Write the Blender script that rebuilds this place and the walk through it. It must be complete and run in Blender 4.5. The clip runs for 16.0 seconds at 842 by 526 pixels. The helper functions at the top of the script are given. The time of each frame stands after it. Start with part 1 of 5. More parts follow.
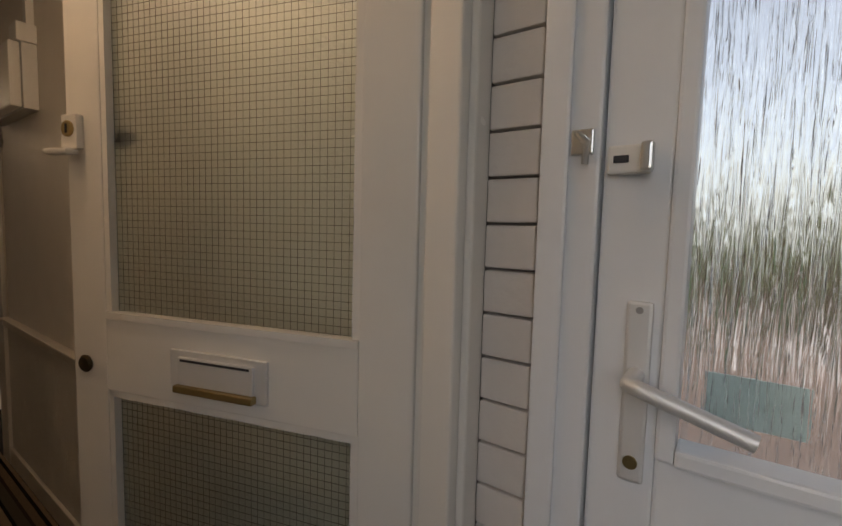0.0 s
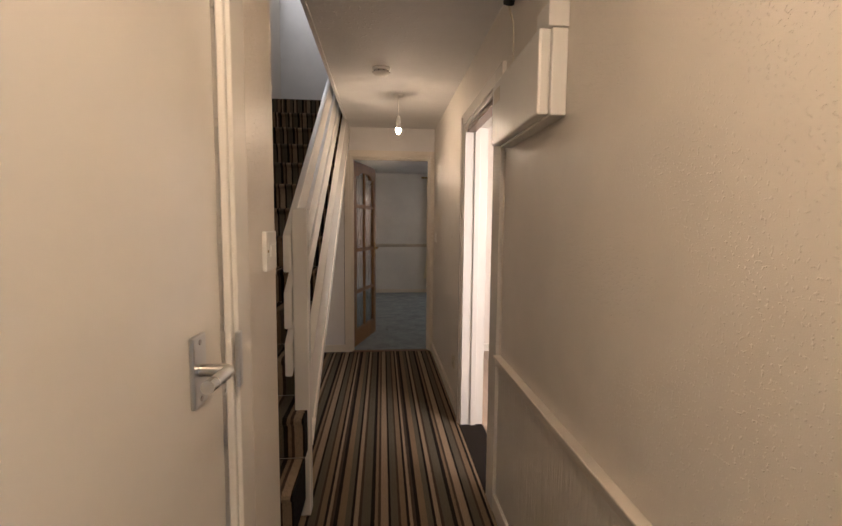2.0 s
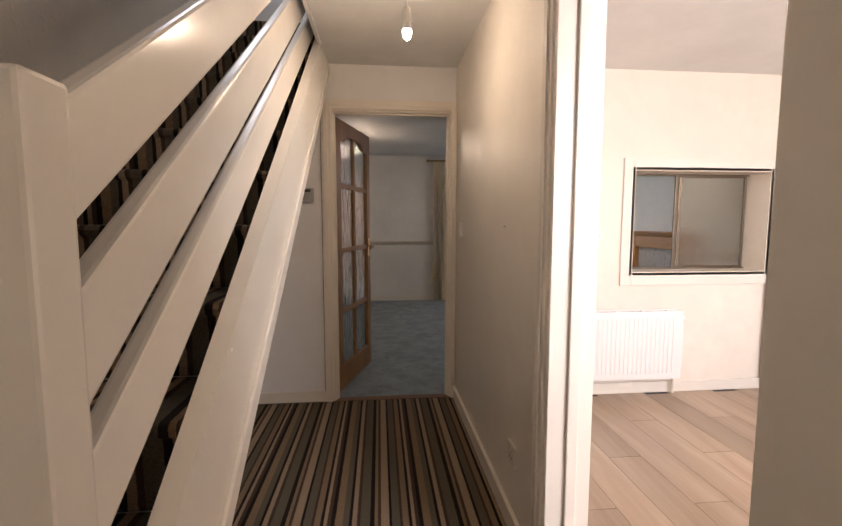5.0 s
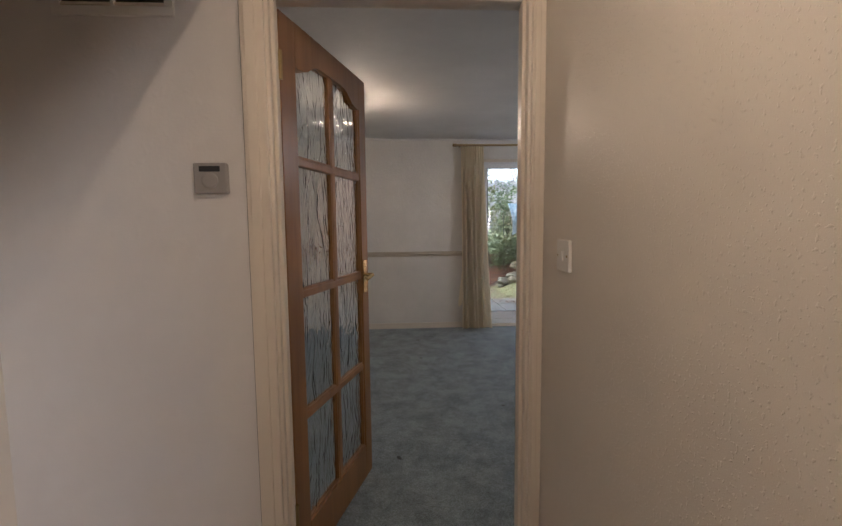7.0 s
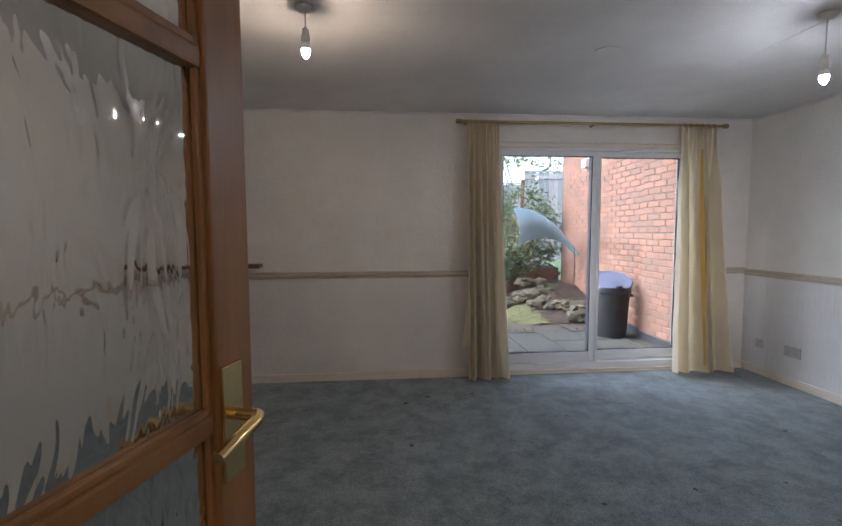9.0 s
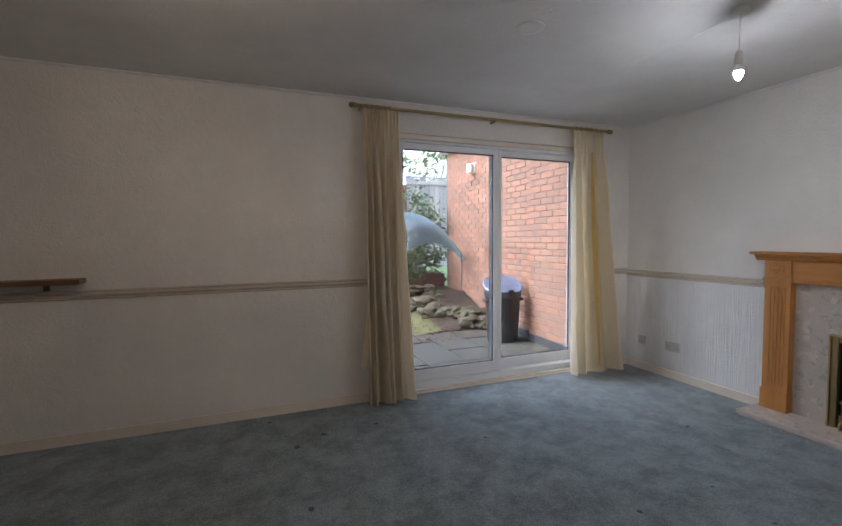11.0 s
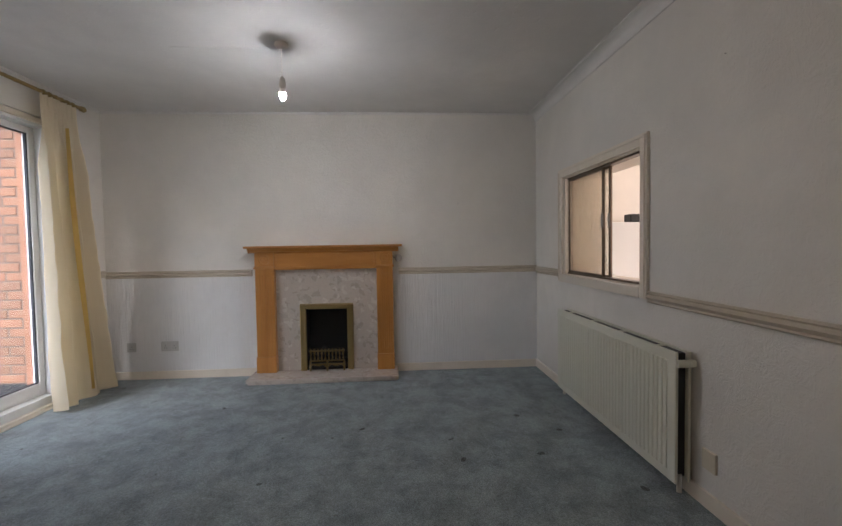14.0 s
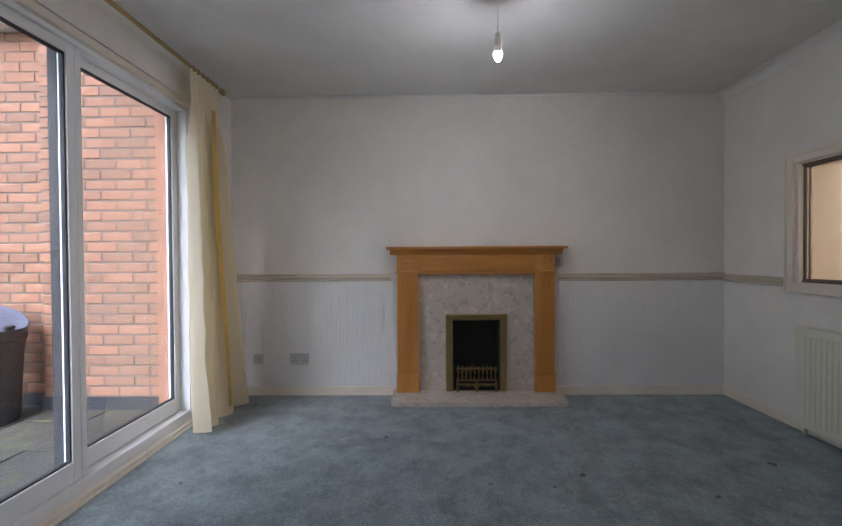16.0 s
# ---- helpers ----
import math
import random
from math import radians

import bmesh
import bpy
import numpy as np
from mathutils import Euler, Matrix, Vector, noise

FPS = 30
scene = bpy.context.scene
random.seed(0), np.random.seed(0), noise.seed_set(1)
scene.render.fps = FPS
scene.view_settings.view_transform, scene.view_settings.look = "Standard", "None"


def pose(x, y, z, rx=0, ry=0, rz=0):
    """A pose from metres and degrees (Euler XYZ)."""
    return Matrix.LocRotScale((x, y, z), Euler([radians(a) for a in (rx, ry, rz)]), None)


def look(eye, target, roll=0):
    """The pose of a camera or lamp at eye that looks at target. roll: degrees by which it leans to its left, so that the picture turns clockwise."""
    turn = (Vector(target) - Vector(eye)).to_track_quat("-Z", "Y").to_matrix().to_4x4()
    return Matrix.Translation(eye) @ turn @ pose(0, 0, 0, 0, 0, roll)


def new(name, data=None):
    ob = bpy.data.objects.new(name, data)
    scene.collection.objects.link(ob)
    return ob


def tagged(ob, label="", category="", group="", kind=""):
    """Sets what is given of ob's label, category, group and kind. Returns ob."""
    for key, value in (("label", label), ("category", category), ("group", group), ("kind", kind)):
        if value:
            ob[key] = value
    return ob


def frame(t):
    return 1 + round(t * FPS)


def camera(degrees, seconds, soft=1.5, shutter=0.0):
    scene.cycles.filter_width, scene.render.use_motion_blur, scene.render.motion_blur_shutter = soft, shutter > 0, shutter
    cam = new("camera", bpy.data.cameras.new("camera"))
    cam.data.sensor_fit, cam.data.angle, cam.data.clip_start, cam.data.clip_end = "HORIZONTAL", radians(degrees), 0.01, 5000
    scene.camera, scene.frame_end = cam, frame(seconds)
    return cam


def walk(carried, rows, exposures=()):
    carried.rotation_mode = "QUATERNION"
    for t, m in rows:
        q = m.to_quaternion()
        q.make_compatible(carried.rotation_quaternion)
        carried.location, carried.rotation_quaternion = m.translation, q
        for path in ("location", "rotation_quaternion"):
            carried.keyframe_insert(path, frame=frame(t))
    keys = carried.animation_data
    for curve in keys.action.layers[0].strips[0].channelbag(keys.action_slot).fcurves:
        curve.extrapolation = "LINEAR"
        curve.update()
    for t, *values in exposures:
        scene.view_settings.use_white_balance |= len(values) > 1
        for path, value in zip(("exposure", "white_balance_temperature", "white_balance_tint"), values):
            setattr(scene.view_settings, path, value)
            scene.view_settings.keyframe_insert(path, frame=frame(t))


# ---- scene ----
cam = camera(88.0, 16.0)
PATH = [
    (0, (-0.535, -5.471, 1.221), (1.085, -4.309, 1.066), 1.5),
    (0.5, (-0.545, -5.273, 1.216), (0.788, -3.787, 1.092), 2.3),
    (1, (-0.528, -5.1, 1.23), (0.298, -3.286, 1.074), 1.5),
    (1.5, (-0.528, -4.814, 1.243), (-0.159, -2.856, 1.069), 0.6),
    (2, (-0.526, -4.497, 1.324), (-0.351, -2.512, 1.149), 0.5),
    (2.5, (-0.541, -4.169, 1.34), (-0.377, -2.184, 1.16), 0.5),
    (3, (-0.533, -3.859, 1.347), (-0.372, -1.874, 1.164), 0.4),
    (3.5, (-0.525, -3.639, 1.337), (-0.349, -1.655, 1.158), 0.4),
    (4, (-0.543, -3.472, 1.263), (-0.345, -1.49, 1.083), 0.4),
    (4.2, (-0.544, -3.415, 1.255), (-0.337, -1.434, 1.072), 0.4),
    (6.3, (-0.481, -2.004, 1.244), (-0.344, -0.017, 1.063), -0.5),
    (6.5, (-0.474, -1.835, 1.254), (-0.341, 0.153, 1.077), -0.4),
    (7, (-0.461, -1.373, 1.291), (-0.355, 0.616, 1.112), -0.6),
    (7.5, (-0.46, -0.906, 1.287), (-0.367, 1.084, 1.118), -0.6),
    (8, (-0.429, -0.463, 1.276), (-0.334, 1.53, 1.117), -0.3),
    (8.5, (-0.416, -0.098, 1.288), (-0.321, 1.896, 1.134), -0.2),
    (9, (-0.416, 0.179, 1.294), (-0.24, 2.168, 1.150), -0.2),
    (9.2, (-0.414, 0.277, 1.280), (-0.113, 2.251, 1.146), -0.3),
    (11.3, (-0.528, 0.822, 1.233), (0.299, 2.64, 1.133), -0.4),
    (11.5, (-0.566, 0.912, 1.217), (0.351, 2.687, 1.125), -0.4),
    (12, (-0.609, 1.169, 1.202), (0.546, 2.8, 1.108), -0.7),
    (12.5, (-0.619, 1.318, 1.225), (0.817, 2.705, 1.107), -0.9),
    (13, (-0.707, 1.364, 1.11), (1.136, 2.138, 1.033), -0.5),
    (13.5, (-0.82, 1.407, 1.121), (1.169, 1.594, 1.036), -0.6),
    (14, (-0.945, 1.49, 1.123), (1.05, 1.361, 1.045), -0.9),
    (14.5, (-0.964, 1.678, 1.115), (1.013, 1.38, 1.045), -1.0),
    (15, (-0.888, 1.914, 1.102), (1.08, 1.562, 1.038), -1.0),
    (15.5, (-0.634, 2.183, 1.107), (1.351, 1.948, 1.047), -0.7),
    (16, (-0.396, 2.445, 1.068), (1.603, 2.473, 1.039), -0.4),
]
CLOCK = (0.0, 0.6, 1.4, 4.2, 7.0, 7.5, 8.0, 8.6, 9.2, 11.3, 13.0, 14.0, 16.0)
EXPO = (0.05, 1.45, 1.7, 2.05, 2.3, 2.4, 2.35, 2.2, 2.2, 2.1, 2.1, 2.2, 2.05)
WHITE = (6600.0, 6050.0, 5850.0, 5720.0, 5500.0, 5220.0, 5080.0, 5250.0, 5350.0, 5450.0, 5450.0, 5750.0, 5500.0)
TINT = 14.0
SKY, SUN = 0.15, 0.95
KITCHEN, LANDING, PORCH = 20.0, 3.6, 1.7
BULB_H, BULB_F, BULB_1, BULB_2 = 160.0, 420.0, 160.0, 225.0

def walk_rows():
    return [(t, look(eye, target, roll)) for t, eye, target, roll in PATH]


walk(cam, walk_rows(), [(t, e, k, TINT) for t, e, k in zip(CLOCK, EXPO, WHITE)])

# ---- world and sun ----
world = bpy.data.worlds.new("sky")
scene.world = world
world.use_nodes = True
wn = world.node_tree
sky = wn.nodes.new("ShaderNodeTexSky")
sky.sky_type = "NISHITA"
sky.sun_disc = False
sky.sun_elevation, sky.sun_rotation = radians(40), radians(282)
sky.air_density, sky.dust_density = 1.3, 2.5
pale = wn.nodes.new("ShaderNodeHueSaturation")
pale.inputs["Saturation"].default_value, pale.inputs["Value"].default_value = 0.45, 1.2
wn.links.new(sky.outputs[0], pale.inputs["Color"])
wn.links.new(pale.outputs[0], wn.nodes["Background"].inputs[0])
wn.nodes["Background"].inputs[1].default_value = SKY

sun = new("sun", bpy.data.lights.new("sun", "SUN"))
sun.data.energy, sun.data.angle, sun.data.color = SUN, radians(60), (1.0, 0.96, 0.91)
sun.matrix_world = look((-5.0, 1.1, 4.3), (0.0, 0.0, 0.0))


def area(name, eye, target, w, h, power, colour):
    ob = new(name, bpy.data.lights.new(name, "AREA"))
    ob.data.shape, ob.data.size, ob.data.size_y = "RECTANGLE", w, h
    ob.data.energy, ob.data.color = power, colour
    ob.matrix_world = look(eye, target)
    return ob


# daylight through the kitchen and landing openings that lie out of sight
area("kitchen_window_light", (1.5, -3.30, 1.6), (1.4, 0, 0.9), 1.5, 1.1, KITCHEN, (1.0, 0.84, 0.70))
area("landing_window_light", (-1.64, 0.1, 4.25), (0.0, -0.6, 2.6), 0.9, 0.8, LANDING, (1.0, 0.96, 0.90))
# added fill lamp that brightens the porch and entrance from an invented opening
area("porch_fill_light", (-1.25, -6.0, 1.6), (0.0, -5.4, 1.2), 0.9, 1.1, PORCH, (0.86, 0.92, 1.0))


# ---- materials ----
def nodes_of(name):
    m = bpy.data.materials.new(name)
    m.use_nodes = True
    nt = m.node_tree
    return m, nt, nt.nodes["Principled BSDF"]


def add(nt, kind, **values):
    n = nt.nodes.new(kind)
    for k, v in values.items():
        n.inputs[k].default_value = v
    return n


def coords(nt, scale=(1, 1, 1), space="Object", rot=(0, 0, 0)):
    tc = nt.nodes.new("ShaderNodeTexCoord")
    mp = add(nt, "ShaderNodeMapping", Scale=scale, Rotation=rot)
    nt.links.new(tc.outputs[space], mp.inputs["Vector"])
    return mp.outputs[0]


def mixcol(nt, fac, a, b, mode="MIX"):
    n = nt.nodes.new("ShaderNodeMix")
    n.data_type, n.blend_type = "RGBA", mode
    for idx, v in ((0, fac), (6, a), (7, b)):
        if isinstance(v, (int, float)):
            n.inputs[idx].default_value = v
        elif isinstance(v, tuple):
            n.inputs[idx].default_value = (*v[:3], 1)
        else:
            nt.links.new(v, n.inputs[idx])
    return n.outputs[2]


def ramp(nt, src, stops, constant=False):
    n = nt.nodes.new("ShaderNodeValToRGB")
    if constant:
        n.color_ramp.interpolation = "CONSTANT"
    els = n.color_ramp.elements
    while len(els) < len(stops):
        els.new(0.5)
    for e, (p, c) in zip(els, stops):
        e.position = p
        e.color = (*c, 1) if isinstance(c, tuple) else (c, c, c, 1)
    nt.links.new(src, n.inputs[0])
    return n.outputs[0]


def noise_of(nt, vec, scale, detail=4, rough=0.55, distort=0.0):
    n = add(nt, "ShaderNodeTexNoise", Scale=scale, Detail=detail, Roughness=rough, Distortion=distort)
    nt.links.new(vec, n.inputs["Vector"])
    return n.outputs[0]


def bump_of(nt, bsdf, height, strength, distance=0.01, chain=None):
    b = add(nt, "ShaderNodeBump", Strength=strength, Distance=distance)
    nt.links.new(height, b.inputs["Height"])
    if chain:
        nt.links.new(chain, b.inputs["Normal"])
    nt.links.new(b.outputs[0], bsdf.inputs["Normal"])
    return b.outputs[0]


def surface(name, col, rough=0.5, metal=0.0, vary=0.12, big=1.2, fine=40.0, bump=0.15, depth=0.002, dirt=None, dirt_amount=0.0, spec=0.5, jitter=0.0, stretch=(1, 1, 1), coat=0.0):
    """A plain surface: base colour that drifts at two scales, grain relief, a few stains."""
    m, nt, b = nodes_of(name)
    v = coords(nt, stretch)
    n1 = noise_of(nt, v, big, 5)
    n2 = noise_of(nt, v, fine, 3)
    dark = tuple(c * (1 - vary) for c in col)
    light = tuple(min(1, c * (1 + vary * 0.6)) for c in col)
    c = mixcol(nt, ramp(nt, n1, [(0.3, 0.0), (0.7, 1.0)]), dark, light)
    c = mixcol(nt, 0.35, c, mixcol(nt, n2, dark, light))
    if dirt_amount:
        n3 = noise_of(nt, v, big * 2.3, 6, 0.65)
        f = ramp(nt, n3, [(0.52, 0.0), (0.75, dirt_amount)])
        c = mixcol(nt, f, c, dirt)
    if jitter:
        oi = nt.nodes.new("ShaderNodeObjectInfo")
        geo = nt.nodes.new("ShaderNodeNewGeometry")
        s = nt.nodes.new("ShaderNodeMath")
        s.operation = "ADD"
        nt.links.new(oi.outputs["Random"], s.inputs[0])
        nt.links.new(geo.outputs["Random Per Island"], s.inputs[1])
        fr = nt.nodes.new("ShaderNodeMath")
        fr.operation = "FRACT"
        nt.links.new(s.outputs[0], fr.inputs[0])
        c = mixcol(nt, fr.outputs[0], mixcol(nt, 1.0, c, (1 - jitter,) * 3, "MULTIPLY"), mixcol(nt, 1.0, c, (1, 1 - jitter * 0.3, 1 - jitter * 0.5), "MULTIPLY"))
    nt.links.new(c, b.inputs["Base Color"])
    b.inputs["Roughness"].default_value, b.inputs["Metallic"].default_value = rough, metal
    b.inputs["Specular IOR Level"].default_value = spec
    b.inputs["Coat Weight"].default_value = coat
    b.inputs["Coat Roughness"].default_value = 0.12
    if rough < 0.9:
        r = nt.nodes.new("ShaderNodeMapRange")
        nt.links.new(n1, r.inputs[0])
        r.inputs[3].default_value, r.inputs[4].default_value = max(0.02, rough - 0.08), min(1, rough + 0.12)
        nt.links.new(r.outputs[0], b.inputs["Roughness"])
    if bump:
        bump_of(nt, b, n2, bump, depth)
    return m


def papered(name, col, lump_scale, lump, rough=0.45, ribs=0.0, stain=0.12, swirl=0.0):
    """Painted wall with rolled or woodchip relief; ribs: vertical ribbed paper."""
    m, nt, b = nodes_of(name)
    v = coords(nt)
    n1 = noise_of(nt, v, 0.9, 5, 0.6)
    n2 = noise_of(nt, v, 7.0, 4)
    lo = tuple(c * (1 - stain) for c in col)
    c = mixcol(nt, ramp(nt, n1, [(0.35, 0.0), (0.68, 1.0)]), lo, col)
    c = mixcol(nt, ramp(nt, n2, [(0.45, 0.0), (0.80, 0.6)]), c, tuple(k * 0.86 for k in col))
    nt.links.new(c, b.inputs["Base Color"])
    b.inputs["Roughness"].default_value = rough
    vo = noise_of(nt, v, lump_scale, 1, 0.4)
    h = ramp(nt, vo, [(0.62, 0.0), (0.72, 1.0)])
    ch = bump_of(nt, b, h, lump, 0.004)
    fine = noise_of(nt, v, lump_scale * 3, 3)
    ch = bump_of(nt, b, fine, 0.25, 0.002, ch)
    if swirl:
        sw = noise_of(nt, v, 13.0, 4, 0.62, 1.4)
        ch = bump_of(nt, b, ramp(nt, sw, [(0.40, 0.0), (0.50, 1.0), (0.60, 0.2)]), swirl, 0.006, ch)
    if ribs:
        long = coords(nt, (1, 1, 0.035))
        fine_ribs = ramp(nt, noise_of(nt, long, ribs * 0.35, 2, 0.5), [(0.42, 0.0), (0.62, 1.0)])
        ch = bump_of(nt, b, fine_ribs, 0.45, 0.004, ch)
        wide = noise_of(nt, long, ribs * 0.12, 3, 0.6)
        bump_of(nt, b, wide, 0.3, 0.006, ch)
    return m


def timber(name, dark, light, along="z", rough=0.35, scale=9.0, coat=0.25, jitter=0.0):
    m, nt, b = nodes_of(name)
    s = {"x": (0.08, 1, 1), "y": (1, 0.08, 1), "z": (1, 1, 0.08)}[along]
    v = coords(nt, s)
    n1 = noise_of(nt, v, scale, 6, 0.6, 0.8)
    n2 = noise_of(nt, v, scale * 9, 3, 0.7)
    c = mixcol(nt, ramp(nt, n1, [(0.3, 0.0), (0.7, 1.0)]), dark, light)
    c = mixcol(nt, 0.3, c, mixcol(nt, n2, dark, light))
    if jitter:
        oi = nt.nodes.new("ShaderNodeObjectInfo")
        c = mixcol(nt, oi.outputs["Random"], mixcol(nt, 1.0, c, (1 - jitter,) * 3, "MULTIPLY"), c)
    nt.links.new(c, b.inputs["Base Color"])
    b.inputs["Roughness"].default_value = rough
    b.inputs["Coat Weight"].default_value = coat
    b.inputs["Coat Roughness"].default_value = 0.2
    bump_of(nt, b, n2, 0.12, 0.002)
    return m


def stripes(name):
    """Loop-pile carpet with lengthwise stripes across x."""
    m, nt, b = nodes_of(name)
    geo = nt.nodes.new("ShaderNodeNewGeometry")
    sep = nt.nodes.new("ShaderNodeSeparateXYZ")
    nt.links.new(geo.outputs["Position"], sep.inputs[0])
    wob = noise_of(nt, geo.outputs["Position"], 60.0, 2)
    a = nt.nodes.new("ShaderNodeMath")
    a.operation = "MULTIPLY_ADD"
    a.inputs[1].default_value, a.inputs[2].default_value = 0.006, 0.0
    nt.links.new(wob, a.inputs[0])
    s = nt.nodes.new("ShaderNodeMath")
    s.operation = "ADD"
    nt.links.new(sep.outputs[0], s.inputs[0])
    nt.links.new(a.outputs[0], s.inputs[1])
    k = nt.nodes.new("ShaderNodeMath")
    k.operation = "MULTIPLY_ADD"
    k.inputs[1].default_value, k.inputs[2].default_value = 1 / 0.37, 10.0
    nt.links.new(s.outputs[0], k.inputs[0])
    f = nt.nodes.new("ShaderNodeMath")
    f.operation = "FRACT"
    nt.links.new(k.outputs[0], f.inputs[0])
    B, T, G, D, C = (0.014, 0.010, 0.009), (0.22, 0.15, 0.09), (0.115, 0.098, 0.068), (0.062, 0.042, 0.03), (0.31, 0.225, 0.145)
    stops = [(0.0, B), (0.045, T), (0.13, G), (0.20, B), (0.235, C), (0.29, D), (0.33, G), (0.44, B), (0.49, T), (0.53, D), (0.565, C), (0.66, B), (0.69, G), (0.78, D), (0.81, T), (0.88, B), (0.915, C), (0.955, D)]
    c = ramp(nt, f.outputs[0], stops, True)
    n = noise_of(nt, geo.outputs["Position"], 260.0, 3)
    c = mixcol(nt, 1.0, c, ramp(nt, n, [(0.25, 0.45), (0.75, 1.35)]), "MULTIPLY")
    nt.links.new(c, b.inputs["Base Color"])
    b.inputs["Roughness"].default_value = 0.95
    b.inputs["Specular IOR Level"].default_value = 0.15
    bump_of(nt, b, n, 0.7, 0.004)
    return m


def pile_carpet(name, col):
    m, nt, b = nodes_of(name)
    v = coords(nt)
    n1 = noise_of(nt, v, 5.0, 9, 0.78)
    n2 = noise_of(nt, v, 150.0, 4, 0.7)
    n3 = noise_of(nt, v, 5.5, 5, 0.7)
    c = mixcol(nt, ramp(nt, n1, [(0.40, 0.0), (0.58, 1.0)]), tuple(k * 0.60 for k in col), col)
    c = mixcol(nt, ramp(nt, n3, [(0.60, 0.0), (0.72, 0.45)]), c, tuple(k * 0.55 for k in col))
    c = mixcol(nt, 1.0, c, ramp(nt, n2, [(0.28, 0.45), (0.72, 1.45)]), "MULTIPLY")
    n4 = noise_of(nt, v, 9.0, 1)
    c = mixcol(nt, ramp(nt, n4, [(0.745, 0.0), (0.765, 0.8)]), c, (0.02, 0.02, 0.02))
    nt.links.new(c, b.inputs["Base Color"])
    b.inputs["Roughness"].default_value = 1.0
    b.inputs["Specular IOR Level"].default_value = 0.1
    b.inputs["Sheen Weight"].default_value = 0.25
    bump_of(nt, b, n2, 0.6, 0.005)
    return m


def breccia(name, base, a, bcol):
    m, nt, b = nodes_of(name)
    v = coords(nt)
    vo = add(nt, "ShaderNodeTexVoronoi", Scale=34.0)
    wob = noise_of(nt, v, 14.0, 3)
    mv = mixcol(nt, 0.08, v, wob)
    nt.links.new(mv, vo.inputs["Vector"])
    sep = nt.nodes.new("ShaderNodeSeparateColor")
    nt.links.new(vo.outputs["Color"], sep.inputs[0])
    c = mixcol(nt, ramp(nt, sep.outputs[0], [(0.86, 0.0), (0.9, 0.8)]), base, a)
    c = mixcol(nt, ramp(nt, sep.outputs[1], [(0.84, 0.0), (0.88, 0.75)]), c, bcol)
    n = noise_of(nt, v, 55.0, 5)
    c = mixcol(nt, 0.5, c, mixcol(nt, n, tuple(k * 0.75 for k in base), tuple(min(1, k * 1.15) for k in base)))
    nt.links.new(c, b.inputs["Base Color"])
    b.inputs["Roughness"].default_value = 0.22
    return m


def glass(name, rough=0.0, tint=(0.95, 0.97, 0.97), streak=None, strength=0.5, ior=1.45):
    m, nt, b = nodes_of(name)
    b.inputs["Base Color"].default_value = (*tint, 1)
    b.inputs["Transmission Weight"].default_value = 1.0
    b.inputs["Roughness"].default_value, b.inputs["IOR"].default_value = rough, ior
    if streak:
        v = coords(nt, streak)
        n = noise_of(nt, v, 1.0, 2, 0.5, 1.2)
        bump_of(nt, b, n, strength, 0.02)
    return m


def glow(name, col, strength):
    m, nt, b = nodes_of(name)
    b.inputs["Base Color"].default_value = (0.9, 0.9, 0.88, 1)
    b.inputs["Emission Color"].default_value = (*col, 1)
    b.inputs["Emission Strength"].default_value = strength
    return m


def see_through(m, col):
    """Lets part of the light through, as thin cloth does."""
    nt = m.node_tree
    b = nt.nodes["Principled BSDF"]
    tr = nt.nodes.new("ShaderNodeBsdfTranslucent")
    tr.inputs[0].default_value = (*col, 1)
    mx = nt.nodes.new("ShaderNodeMixShader")
    mx.inputs[0].default_value = 0.11
    nt.links.new(b.outputs[0], mx.inputs[1])
    nt.links.new(tr.outputs[0], mx.inputs[2])
    nt.links.new(mx.outputs[0], nt.nodes["Material Output"].inputs[0])
    return m


W_HALL = papered("hall_wall_paint", (0.80, 0.74, 0.65), 150.0, 0.5, 0.34)
W_STAIR = papered("stair_wall_paint", (0.80, 0.735, 0.635), 30.0, 0.12, 0.5)
W_RIB = papered("hall_ribbed_panel_paint", (0.78, 0.73, 0.64), 60.0, 0.15, 0.45, ribs=260.0)
W_SMOOTH = papered("plaster_paint", (0.80, 0.77, 0.74), 30.0, 0.10, 0.55)
W_LIVING = papered("living_wall_paper", (0.83, 0.80, 0.745), 55.0, 0.25, 0.6, stain=0.18, swirl=0.28)
W_LIVRIB = papered("living_ribbed_paper", (0.79, 0.785, 0.775), 40.0, 0.25, 0.6, ribs=330.0)
W_KITCHEN = papered("kitchen_wall_paint", (0.86, 0.79, 0.70), 30.0, 0.06, 0.5)
CEIL = papered("ceiling_paint", (0.80, 0.785, 0.76), 45.0, 0.22, 0.7, stain=0.20)
GLOSS = surface("white_gloss_paint", (0.80, 0.76, 0.69), 0.22, vary=0.05, fine=18, bump=0.06, dirt=(0.5, 0.42, 0.3), dirt_amount=0.12)
CREAM = surface("cream_gloss_paint", (0.76, 0.69, 0.59), 0.32, vary=0.08, fine=20, bump=0.08, dirt=(0.42, 0.34, 0.22), dirt_amount=0.25)
# cream darkened so the living room rail carries its brown shadow lines
DADO = surface("shade_toned_dado_paint", (0.56, 0.49, 0.39), 0.4, vary=0.12, fine=24, bump=0.08, dirt=(0.30, 0.23, 0.15), dirt_amount=0.4)
UPVC = surface("white_frame_plastic", (0.80, 0.81, 0.82), 0.3, vary=0.05, bump=0.03, dirt=(0.5, 0.5, 0.48), dirt_amount=0.15)
